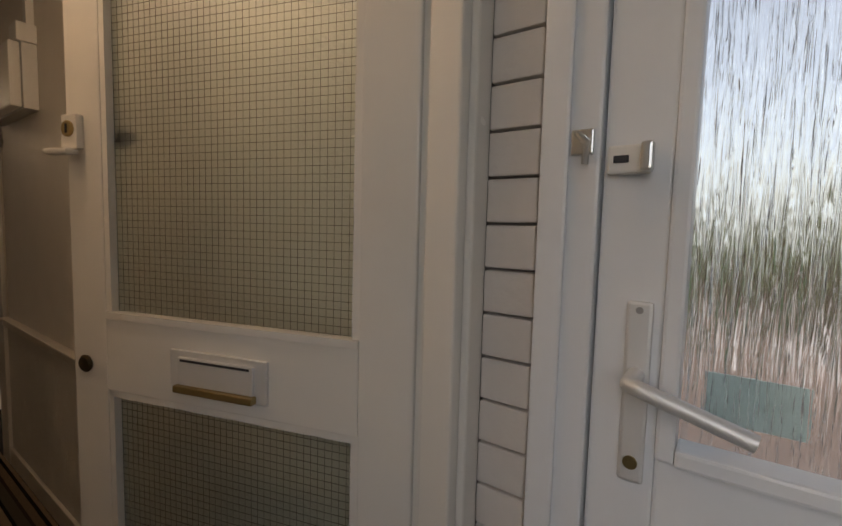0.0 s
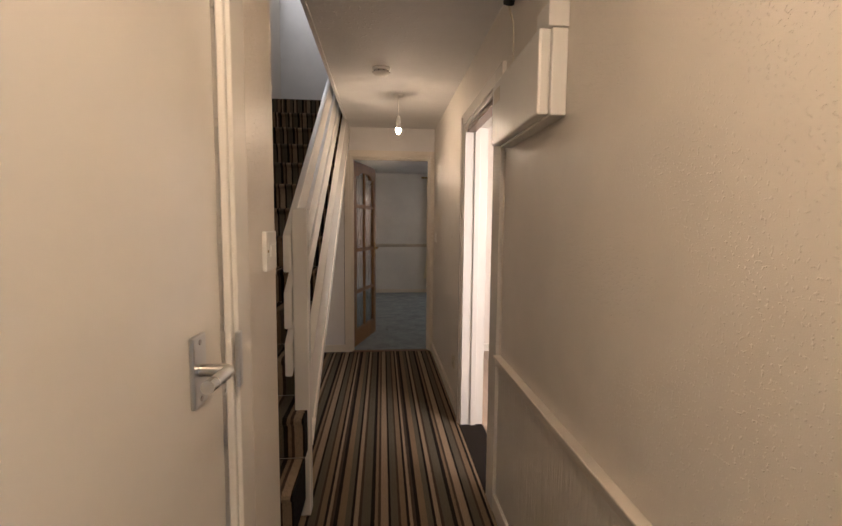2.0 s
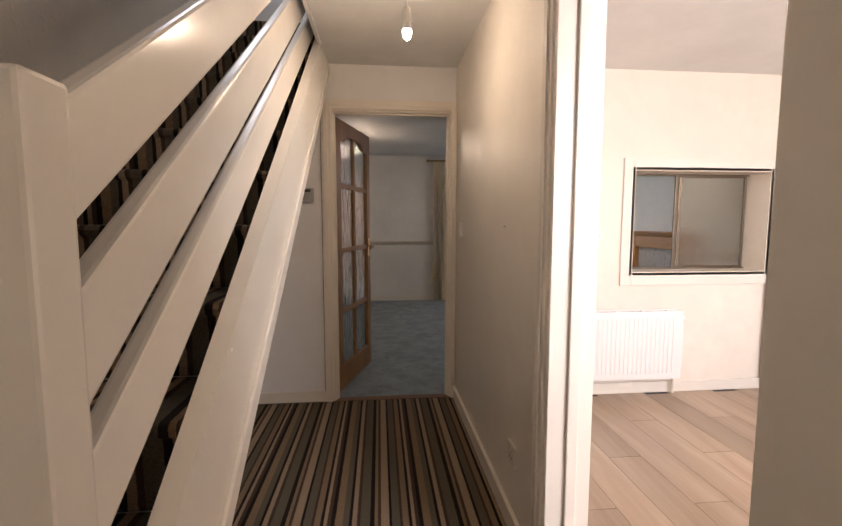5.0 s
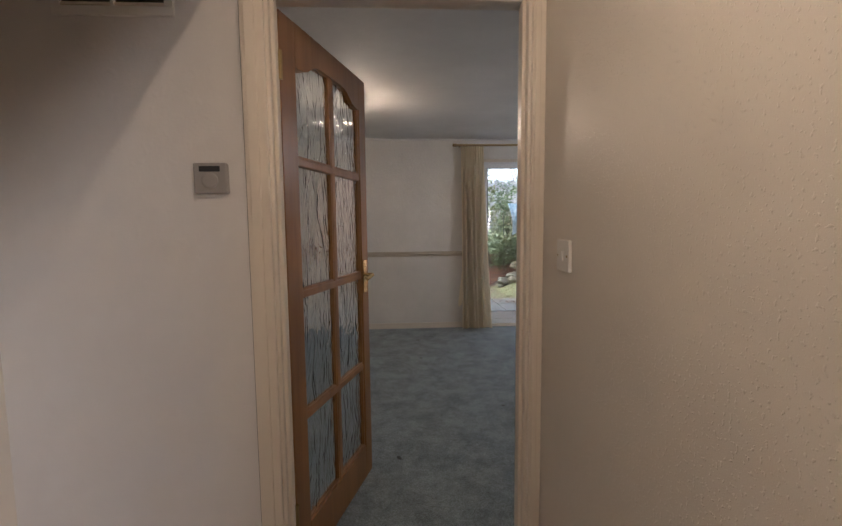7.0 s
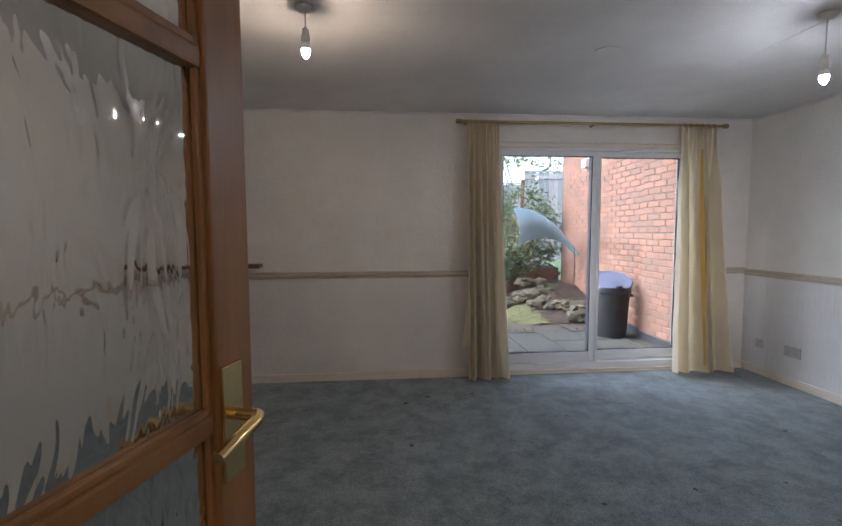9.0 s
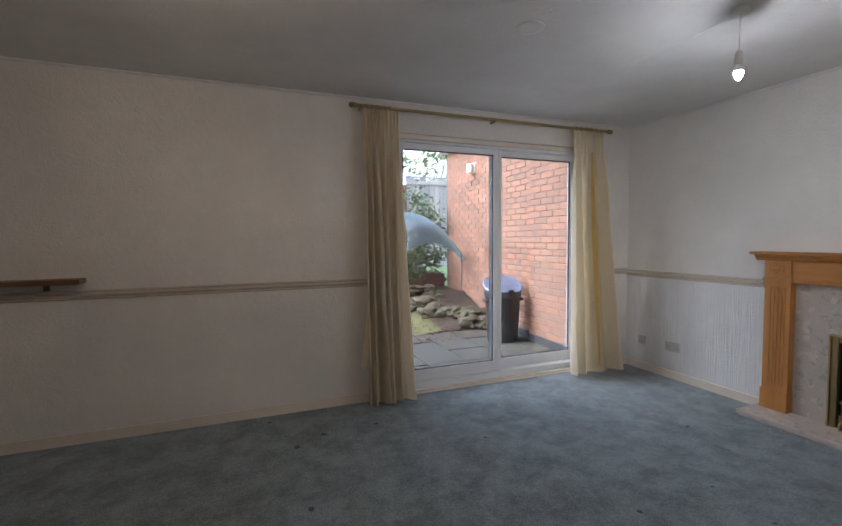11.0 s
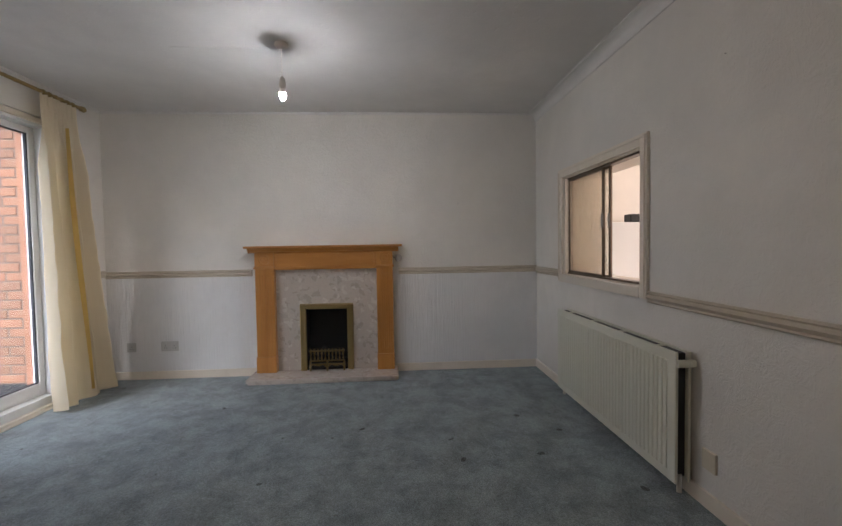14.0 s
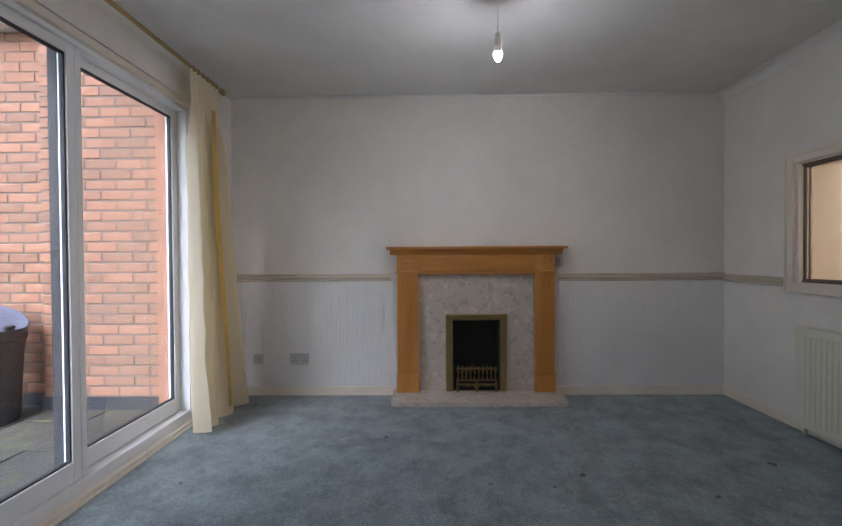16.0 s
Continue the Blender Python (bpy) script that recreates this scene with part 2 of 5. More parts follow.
DULLPLATE = surface("dull_grey_plate", (0.50, 0.49, 0.47), 0.4, vary=0.08, bump=0.04)
PLASTIC = surface("white_plastic", (0.80, 0.78, 0.73), 0.35, vary=0.05, bump=0.03)
OLDPLASTIC = surface("aged_plastic", (0.66, 0.60, 0.48), 0.42, vary=0.1, bump=0.05)
GREY = surface("grey_plastic", (0.35, 0.33, 0.31), 0.4, vary=0.08, bump=0.05)
BLACK = surface("black_plastic", (0.015, 0.015, 0.016), 0.45, vary=0.2, bump=0.1)
SOOT = surface("firebox_black", (0.008, 0.009, 0.010), 0.55, vary=0.2, bump=0.2)
SEAL = surface("dark_rubber_seal", (0.03, 0.03, 0.035), 0.6, bump=0.05)
BRASS = surface("polished_brass", (0.70, 0.52, 0.22), 0.22, 1.0, vary=0.15, fine=30, bump=0.04)
OLDBRASS = surface("dull_brass", (0.42, 0.32, 0.15), 0.36, 1.0, vary=0.2, fine=30, bump=0.08)
FRETBRASS = surface("sooted_brass", (0.26, 0.19, 0.09), 0.34, 1.0, vary=0.3, fine=40, bump=0.1)
DARKBRASS = surface("dark_brass", (0.10, 0.075, 0.045), 0.4, 1.0, vary=0.25, fine=30, bump=0.1)
PALEMETAL = surface("pale_brushed_metal", (0.80, 0.79, 0.77), 0.5, 0.5, vary=0.08, bump=0.03)
CHROME = surface("satin_metal", (0.62, 0.62, 0.60), 0.28, 1.0, vary=0.1, bump=0.03)
STRIPE = stripes("striped_carpet")
CARPET = pile_carpet("blue_grey_carpet", (0.270, 0.320, 0.338))
PINE = timber("mantel_pine", (0.36, 0.150, 0.028), (0.56, 0.260, 0.062), "z", 0.38, coat=0.08)
PINEY = timber("mantel_pine_cross", (0.35, 0.145, 0.027), (0.54, 0.250, 0.060), "y", 0.38, coat=0.08)
OAK = timber("door_timber", (0.16, 0.070, 0.018), (0.36, 0.175, 0.055), "z", 0.4, coat=0.08)
DARKWOOD = timber("dark_wood", (0.10, 0.042, 0.016), (0.20, 0.09, 0.036), "x", 0.4)
PLANK = timber("vinyl_plank", (0.30, 0.20, 0.13), (0.52, 0.39, 0.28), "y", 0.4, jitter=0.3)
MARBLE = breccia("beige_marble", (0.52, 0.46, 0.40), (0.70, 0.66, 0.60), (0.30, 0.26, 0.22))
HEARTH = breccia("pale_marble", (0.60, 0.53, 0.47), (0.72, 0.68, 0.62), (0.40, 0.34, 0.29))
RADPAINT = surface("radiator_enamel", (0.70, 0.69, 0.58), 0.3, vary=0.05, bump=0.02)
KRAD = surface("white_enamel", (0.85, 0.85, 0.84), 0.3, vary=0.03, bump=0.02)
CURTAIN = see_through(surface("cream_curtain_cloth", (0.91, 0.83, 0.665), 0.75, vary=0.08, fine=300, bump=0.25, depth=0.001), (0.95, 0.85, 0.60))
# yellow colour stands for daylight glowing through the right curtain
GLOWSTRIP = see_through(surface("yellow_glow_cloth", (0.80, 0.60, 0.20), 0.8, vary=0.08, fine=300, bump=0.2, depth=0.001), (0.9, 0.65, 0.2))
CLEAR = glass("window_glass")
WAVY = glass("wavy_door_glass", 0.02, (0.92, 0.95, 0.94), (20, 20, 7.0), 0.27)
REED = glass("streaked_porch_glass", 0.17, (0.95, 0.97, 0.98), (150, 150, 8), 0.5)
WIRED = glass("obscured_wired_glass", 0.42, (0.80, 0.83, 0.76), (60, 60, 60), 0.25)
PATTERN = glass("patterned_hatch_glass", 0.12, (0.96, 0.92, 0.84), (40, 40, 18), 0.14)
WIRE = surface("wire", (0.13, 0.12, 0.10), 0.5, 0.6, bump=0.0)
BULB_WARM = glow("warm_bulb", (1.0, 0.73, 0.47), BULB_H)
BULB_FRONT = glow("warm_front_bulb", (1.0, 0.73, 0.47), BULB_F)
BULB_LIV = glow("warm_room_bulb", (1.0, 0.72, 0.46), BULB_1)
BULB_COOL = glow("cool_bulb", (1.0, 0.94, 0.85), BULB_2)
BRICK = surface("red_brick", (0.31, 0.163, 0.104), 0.85, vary=0.32, big=3.0, fine=90, bump=0.5, depth=0.004, dirt=(0.46, 0.37, 0.28), dirt_amount=0.38, jitter=0.34)
PAVING = surface("drive_paving", (0.44, 0.31, 0.23), 0.85, vary=0.25, big=2.0, fine=60, bump=0.3)
MORTAR = surface("mortar", (0.13, 0.10, 0.085), 0.95, vary=0.2, fine=120, bump=0.5)
PBRICK = surface("painted_brick", (0.72, 0.66, 0.60), 0.55, vary=0.10, fine=60, bump=0.35, depth=0.004)
PMORTAR = surface("recessed_joint", (0.36, 0.32, 0.29), 0.95, vary=0.3, fine=120, bump=0.5)
SLAB = surface("patio_slab", (0.066, 0.062, 0.054), 0.9, vary=0.45, big=4.0, fine=80, bump=0.6, depth=0.004, dirt=(0.10, 0.13, 0.045), dirt_amount=0.75, jitter=0.2)
MOSS = surface("moss_and_soil", (0.12, 0.125, 0.045), 1.0, vary=0.5, big=3.0, fine=60, bump=1.0, depth=0.02, dirt=(0.10, 0.06, 0.035), dirt_amount=0.8)
SOIL = surface("soil_and_leaves", (0.068, 0.047, 0.032), 1.0, vary=0.5, big=6.0, fine=90, bump=1.0, depth=0.02, dirt=(0.16, 0.105, 0.062), dirt_amount=0.6)
STONE = surface("rockery_stone", (0.105, 0.088, 0.055), 0.9, vary=0.45, big=7.0, fine=50, bump=0.9, depth=0.015, dirt=(0.07, 0.10, 0.02), dirt_amount=0.85, jitter=0.3)
FENCEWOOD = surface("weathered_fence", (0.58, 0.56, 0.53), 0.85, vary=0.25, big=5.0, fine=60, bump=0.4, jitter=0.3, stretch=(1, 1, 0.15))
LEAF = surface("leaf", (0.19, 0.27, 0.12), 0.5, vary=0.4, big=5, fine=40, bump=0.1, jitter=0.45)
LEAF2 = surface("pale_leaf", (0.30, 0.36, 0.14), 0.5, vary=0.4, big=5, fine=40, bump=0.1, jitter=0.4)
BARK = surface("bark", (0.09, 0.065, 0.045), 0.9, vary=0.3, fine=60, bump=0.6)
SHEET = surface("pale_blue_mesh_sheet", (0.06, 0.20, 0.29), 0.45, vary=0.1, bump=0.1)
SHEET2 = surface("white_mesh_thread", (0.40, 0.53, 0.58), 0.45, vary=0.1, bump=0.1)
PLINTH = surface("black_bitumen", (0.02, 0.022, 0.028), 0.6, vary=0.3, bump=0.3)
TARMAC = surface("tarmac", (0.09, 0.085, 0.08), 0.95, vary=0.3, fine=120, bump=0.5)
GRASS = surface("grass_ground", (0.07, 0.11, 0.03), 1.0, vary=0.4, big=2.0, fine=80, bump=0.8, depth=0.02)
PAPER = surface("paper_note", (0.55, 0.68, 0.64), 0.7, vary=0.05, bump=0.05)
COPPER = surface("pipe_paint", (0.70, 0.66, 0.56), 0.4, bump=0.03)


# ---- mesh helpers ----
def thing(name, at, label, category, group="", rz=0.0):
    ob = new(name)
    ob.empty_display_size = 0.1
    ob.matrix_world = pose(*at, 0, 0, rz)
    return tagged(ob, label, category, group)


def smooth(me, angle=40):
    bm = bmesh.new()
    bm.from_mesh(me)
    for f in bm.faces:
        f.smooth = True
    for e in bm.edges:
        if len(e.link_faces) == 2 and e.calc_face_angle(0) > radians(angle):
            e.smooth = False
    bm.to_mesh(me)
    bm.free()


def mesh_of(name, bm, material, soft=False):
    me = bpy.data.meshes.new(name)
    bmesh.ops.recalc_face_normals(bm, faces=bm.faces)
    bm.to_mesh(me)
    bm.free()
    me.materials.append(material)
    if soft:
        smooth(me)
    return me


def root_of(ob):
    while ob.parent:
        ob = ob.parent
    return ob


def part(name, bm, material, parent, label="", soft=False, local=False):
    """Links a bmesh as one mesh under a thing or part. The bmesh is in world metres, or in the thing's own (local)."""
    if not local:
        bmesh.ops.transform(bm, matrix=root_of(parent).matrix_world.inverted(), verts=bm.verts)
    ob = new(name, mesh_of(name, bm, material, soft))
    ob.parent = parent
    return tagged(ob, label)


def setting(name, bm, material, label, soft=False):
    ob = new(name, mesh_of(name, bm, material, soft))
    return tagged(ob, label, name.split("_")[0], kind="structure")


def solo(name, bm, material, label, category, group="", soft=False, base=None):
    """A thing of one mesh with its origin at its base."""
    if base is not None:
        bmesh.ops.translate(bm, vec=-Vector(base), verts=bm.verts)
    ob = new(name, mesh_of(name, bm, material, soft))
    if base is not None:
        ob.location = base
    return tagged(ob, label, category, group)


def box(bm, x0, x1, y0, y1, z0, z1, bevel=0.0, segments=2):
    xs, ys, zs = sorted((x0, x1)), sorted((y0, y1)), sorted((z0, z1))
    r = bmesh.ops.create_cube(bm, size=1.0)
    vs = r["verts"]
    bmesh.ops.scale(bm, vec=(xs[1] - xs[0], ys[1] - ys[0], zs[1] - zs[0]), verts=vs)
    bmesh.ops.translate(bm, vec=((xs[0] + xs[1]) / 2, (ys[0] + ys[1]) / 2, (zs[0] + zs[1]) / 2), verts=vs)
    if bevel:
        es = list({e for v in vs for e in v.link_edges})
        bmesh.ops.bevel(bm, geom=es, offset=bevel, segments=segments, profile=0.6, affect="EDGES")
    return bm


def B(*a, **k):
    return box(bmesh.new(), *a, **k)


def boxes(*rows, bevel=0.0):
    bm = bmesh.new()
    for r in rows:
        box(bm, *r, bevel=bevel)
    return bm


def tube(bm, a, b, r0, r1=None, n=16, cap=True):
    a, b = Vector(a), Vector(b)
    r1 = r0 if r1 is None else r1
    d = b - a
    m = Matrix.Translation((a + b) / 2) @ d.to_track_quat("Z", "Y").to_matrix().to_4x4()
    bmesh.ops.create_cone(bm, cap_ends=cap, segments=n, radius1=r0, radius2=r1, depth=d.length, matrix=m)
    return bm


def T(*a, **k):
    return tube(bmesh.new(), *a, **k)


def lathe(profile, n=24, centre=(0, 0, 0), axis="z"):
    """Turns (radius, height) pairs about an axis."""
    bm = bmesh.new()
    rings = []
    for r, h in profile:
        ring = []
        for i in range(n):
            a = 2 * math.pi * i / n
            p = (r * math.cos(a), r * math.sin(a), h)
            p = {"z": p, "x": (h, p[0], p[1]), "y": (p[0], h, p[1])}[axis]
            ring.append(bm.verts.new(Vector(p) + Vector(centre)))
        rings.append(ring)
    for q, s in zip(rings, rings[1:]):
        for i in range(n):
            bm.faces.new((q[i], q[(i + 1) % n], s[(i + 1) % n], s[i]))
    bm.faces.new(rings[0])
    bm.faces.new(rings[-1][::-1])
    return bm


def extrude_profile(points, axis, a, b):
    """A closed outline swept straight along an axis; points are the two other coordinates in x, y, z order."""
    bm = bmesh.new()

    def at(p, s):
        q = list(p)
        q.insert("xyz".index(axis), s)
        return bm.verts.new(q)
    r0, r1 = [at(p, a) for p in points], [at(p, b) for p in points]
    n = len(points)
    bm.faces.new(r0)
    bm.faces.new(r1[::-1])
    for i in range(n):
        bm.faces.new((r0[i], r0[(i + 1) % n], r1[(i + 1) % n], r1[i]))
    return bm


def pipe(points, r, n=10):
    """A tube through points, with round joints."""
    bm = bmesh.new()
    for p, q in zip(points, points[1:]):
        tube(bm, p, q, r, n=n)
    for p in points[1:-1]:
        bmesh.ops.create_uvsphere(bm, u_segments=n, v_segments=6, radius=r, matrix=Matrix.Translation(p))
    return bm


def join(bm, other):
    me = bpy.data.meshes.new("tmp")
    other.to_mesh(me)
    other.free()
    bm.from_mesh(me)
    bpy.data.meshes.remove(me)
    return bm


# ---- large structure ----
CZ = 2.29          # hall ceiling
LZ = 2.30          # living ceiling
LX0, LX1, LY0, LY1 = -2.25, 2.96, 0.18, 3.95   # living room faces
SX = -1.68         # stair wall face

# hall, between the front door partition and the living room
setting("wall_hall_right", boxes(
    (0, 0.12, -5.16, -2.505, 0, CZ), (0, 0.12, -2.505, -1.72, 1.955, CZ), (0, 0.12, -1.72, 0.0, 0, CZ)),
    W_HALL, "cream woodchip painted hall wall with kitchen doorway")
setting("wall_hall_panel", boxes((-0.006, -0.002, -4.98, -2.622, 0.06, 0.705)), W_RIB, "cream ribbed panel below the hall dado rail")
setting("wall_living_hall", boxes(
    (SX, -0.856, 0.0, 0.105, 0, LZ), (-0.856, -0.03, 0.0, 0.105, 2.010, LZ), (-0.03, 0.03, 0.0, 0.105, 0, LZ), (0.03, 0.12, 0.0, 0.18, 0, LZ),
    (LX0 - 0.1, SX, 0.0, 0.105, 0, LZ)), W_SMOOTH, "off-white wall between hall and living room with doorway")
setting("wall_hall_left", boxes(
    (-0.88, -0.78, -5.16, -4.52, 0, CZ), (-0.88, -0.78, -4.52, -3.77, 2.0, CZ), (-0.88, -0.78, -3.77, -3.44, 0, CZ)),
    W_HALL, "cream woodchip painted hall wall with cupboard doorway")
setting("wall_cupboard_back", boxes((SX, -0.88, -3.58, -3.48, 0, 4.9), (SX, -0.88, -5.26, -5.16, 0, CZ)), W_SMOOTH, "off-white painted wall closing the stair foot")
setting("wall_stair_left", boxes(
    (SX - 0.1, SX, -5.26, -0.45, 0, 4.9), (SX - 0.1, SX, -0.45, 0.55, 0, 3.8), (SX - 0.1, SX, -0.45, 0.55, 4.7, 4.9), (SX - 0.1, SX, 0.55, 0.84, 0, 4.9)),
    W_STAIR, "off-white painted stair wall in soft daylight")
setting("wall_landing", boxes((SX, 0.4, 0.74, 0.84, 2.6, 4.9), (-0.86, -0.76, -3.58, -0.55, 2.62, 4.9), (0.3, 0.4, -0.55, 0.74, 2.6, 4.9), (-0.76, 0.4, -0.65, -0.55, 2.62, 4.9)),
        W_SMOOTH, "pale painted upstairs landing walls")
setting("ceiling_landing", boxes((SX - 0.1, 0.4, -3.6, 0.84, 4.9, 5.0)), CEIL, "white upstairs ceiling")
setting("floor_landing", boxes((SX, 0.3, 0.0, 0.74, LZ + 0.06, 2.54)), STRIPE, "striped brown carpet on the upstairs landing")
setting("ceiling_hall", boxes((-0.86, 0.12, -5.26, 0.0, CZ, 2.56), (-0.88, -0.86, -3.48, 0.0, CZ - 0.012, 2.58), (SX, -0.86, -5.26, -3.48, CZ, 2.56)), CEIL, "off-white textured hall ceiling with a stained patch")
setting("floor_hall", boxes((SX, -0.0, -5.14, -0.02, -0.10, 0.0)), STRIPE, "brown, black and beige striped hall carpet")
setting("trim_threshold", boxes((-0.856, -0.03, -0.02, 0.04, -0.08, 0.004)), DARKWOOD, "dark threshold strip under the living room door")

# living room
setting("floor_living", boxes((LX0, LX1 + 0.05, 0.04, 4.05, -0.10, 0.002)), CARPET, "worn stained blue-grey living room carpet")
setting("ceiling_living", boxes((LX0 - 0.1, LX1 + 0.15, 0.0, 4.25, LZ, 2.36)), CEIL, "off-white textured living room ceiling")
setting("wall_living_near", boxes(
    (0.12, 1.24, -0.05, 0.18, 0, LZ), (1.24, 2.32, -0.05, 0.18, 0, 0.87), (1.24, 2.32, -0.05, 0.18, 1.64, LZ), (2.32, LX1 + 0.1, -0.05, 0.18, 0, LZ)),
    W_LIVING, "off-white papered wall with serving hatch to the kitchen")
setting("wall_living_fireplace", boxes((LX1, LX1 + 0.15, 0.18, 1.885, 0, LZ), (LX1, LX1 + 0.15, 2.269, 4.25, 0, LZ), (LX1, LX1 + 0.15, 1.885, 2.269, 0.60, LZ)), W_LIVING, "off-white papered wall behind the fireplace")
setting("wall_living_rib", boxes((LX1 - 0.004, LX1 - 0.001, LY0, 1.48, 0.07, 0.88), (LX1 - 0.004, LX1 - 0.001, 2.69, LY1, 0.07, 0.88)), W_LIVRIB, "off-white ribbed paper below the dado rail")
setting("wall_living_garden", boxes(
    (LX0 - 0.1, 0.55, LY1, 4.085, 0, LZ), (0.55, 2.45, LY1, 4.085, 2.07, LZ), (2.45, LX1, LY1, 4.085, 0, LZ)),
    W_LIVING, "off-white papered wall with patio doors")
setting("wall_garden_leaf", boxes(
    (LX0 - 0.1, 0.545, 4.086, 4.23, -0.05, LZ + 0.3), (0.545, 2.455, 4.086, 4.23, 2.075, LZ + 0.3), (2.455, LX1, 4.086, 4.23, -0.05, LZ + 0.3)),
    BRICK, "red brick outer leaf round the patio doors")
setting("wall_living_left", boxes((LX0 - 0.1, LX0, 0.105, LY1, 0, LZ)), W_LIVING, "off-white papered living room wall")

# kitchen
KX1, KY0 = 2.96, -3.30
setting("floor_kitchen_base", boxes((0.0, KX1, KY0, -0.05, -0.10, -0.012)), SEAL, "dark screed under the kitchen planks")
setting("ceiling_kitchen", boxes((0.12, KX1 + 0.1, KY0 - 0.1, -0.05, LZ, 2.4)), CEIL, "white kitchen ceiling")
setting("wall_kitchen", boxes(
    (KX1, KX1 + 0.1, KY0, -0.05, 0, LZ), (0.12, 0.7, KY0 - 0.12, KY0, 0, LZ), (0.7, 2.3, KY0 - 0.12, KY0, 0, 1.0),
    (0.7, 2.3, KY0 - 0.12, KY0, 2.15, LZ), (2.3, KX1 + 0.1, KY0 - 0.12, KY0, 0, LZ)), W_KITCHEN, "warm cream painted kitchen walls")
setting("wall_kitchen_face", boxes(
    (0.124, 1.24, -0.056, -0.0505, 0, LZ), (1.24, 2.32, -0.056, -0.0505, 0, 0.87), (1.24, 2.32, -0.056, -0.0505, 1.64, LZ), (2.32, KX1, -0.056, -0.0505, 0, LZ),
    (0.1205, 0.126, KY0, -2.505, 0, LZ), (0.1205, 0.126, -1.72, -0.056, 0, LZ), (0.1205, 0.126, -2.505, -1.72, 1.955, LZ)),
    W_KITCHEN, "warm cream painted kitchen wall faces")

# porch outside the front door
setting("floor_porch", boxes((-1.4, 0.10, -6.7, -5.14, -0.12, -0.01)), TARMAC, "dark porch floor mat")
setting("ceiling_porch", boxes((-1.5, 0.16, -6.8, -5.26, CZ, 2.4)), CEIL, "white porch ceiling")
setting("wall_front_partition", boxes(
    (-0.035, 0.12, -5.16, -5.10, 0, CZ), (-0.86, -0.72, -5.16, -5.10, 0, CZ), (-0.72, -0.035, -5.16, -5.10, 2.02, CZ)),
    GLOSS, "white painted partition round the front door")
setting("wall_porch", boxes(
    (0.04, 0.14, -6.8, -6.12, 0, CZ), (0.04, 0.14, -6.12, -5.262, 2.08, CZ), (0.04, 0.14, -5.262, -5.16, 0, CZ),
    (-1.5, -1.4, -6.8, -6.45, 0, CZ), (-1.5, -1.4, -5.55, -5.16, 0, CZ), (-1.5, -1.4, -6.45, -5.55, 0, 1.0), (-1.5, -1.4, -6.45, -5.55, 2.1, CZ),
    (-1.5, 0.14, -6.8, -6.7, 0, CZ), (-1.5, -0.86, -5.16, -5.10, 0, CZ)), PMORTAR, "porch walls with dark joints")

# upper storey and roof close the house
setting("roof", boxes((-2.4, 3.1, -3.6, 4.3, 5.0, 5.1)), TARMAC, "flat dark roof over the house")
setting("wall_upper", boxes((-2.4, 3.1, 4.13, 4.23, 2.36, 5.0), (3.0, 3.1, -3.6, 4.13, 2.4, 5.0), (-2.4, 3.1, -3.7, -3.6, 2.4, 5.0), (-2.4, -2.3, -3.6, 4.13, 2.36, 5.0)), MORTAR, "plain rendered upper walls")


# ---- skirting, rails, door linings ----
def skirting(name, rows, label, mat=CREAM):
    return setting(name, boxes(*rows, bevel=0.004), mat, label)


skirting("baseboard_hall", [(-0.018, 0, -5.09, -2.621, 0, 0.085), (-0.018, 0, -1.655, -0.02, 0, 0.085), (SX, -0.88, -0.018, 0, 0, 0.075)], "cream painted hall skirting board")
skirting("baseboard_living", [
    (LX0, 0.55, LY1 - 0.015, LY1, 0, 0.07), (2.45, LX1, LY1 - 0.015, LY1, 0, 0.07), (LX1 - 0.015, LX1, LY0, 1.46, 0, 0.07),
    (LX1 - 0.015, LX1, 2.70, LY1 - 0.016, 0, 0.07), (0.03, LX1 - 0.016, LY0, LY0 + 0.015, 0, 0.07), (LX0, LX0 + 0.015, LY0, LY1 - 0.016, 0, 0.07), (LX0 + 0.016, -0.912, 0.106, 0.12, 0, 0.07)],
    "low cream painted living room skirting")
skirting("baseboard_kitchen", [(0.127, KX1, -0.072, -0.057, 0, 0.08)], "white kitchen skirting", GLOSS)


def dado(name, axis, a, b, face, out, z, mat, label):
    """A moulded chair rail; out: +1 or -1, the side that it stands on."""
    prof = [(0, 0.0), (0.010, 0.0), (0.016, 0.006), (0.011, 0.013), (0.018, 0.020), (0.024, 0.029), (0.018, 0.038), (0.012, 0.043), (0.018, 0.050), (0.012, 0.058), (0, 0.058)]
    pts = [(face + out * d, z + h) for d, h in prof]
    return setting(name, extrude_profile(pts, axis, a, b), mat, label)


dado("trim_dado_garden_1", "x", LX0, 0.45, LY1, -1, 0.895, DADO, "cream moulded dado rail")
dado("trim_dado_garden_2", "x", 2.5, LX1 - 0.025, LY1, -1, 0.895, DADO, "cream moulded dado rail")
dado("trim_dado_fire_1", "y", LY0 + 0.002, 1.44, LX1, -1, 0.875, DADO, "cream moulded dado rail")
dado("trim_dado_fire_2", "y", 2.72, LY1, LX1, -1, 0.882, DADO, "cream moulded dado rail")
dado("trim_dado_near_1", "x", 0.04, 1.198, LY0, 1, 0.815, DADO, "cream moulded dado rail")
dado("trim_dado_near_2", "x", 2.39, LX1 - 0.025, LY0, 1, 0.865, DADO, "cream moulded dado rail")
dado("trim_dado_left", "y", LY0, LY1, LX0, 1, 0.89, DADO, "cream moulded dado rail")
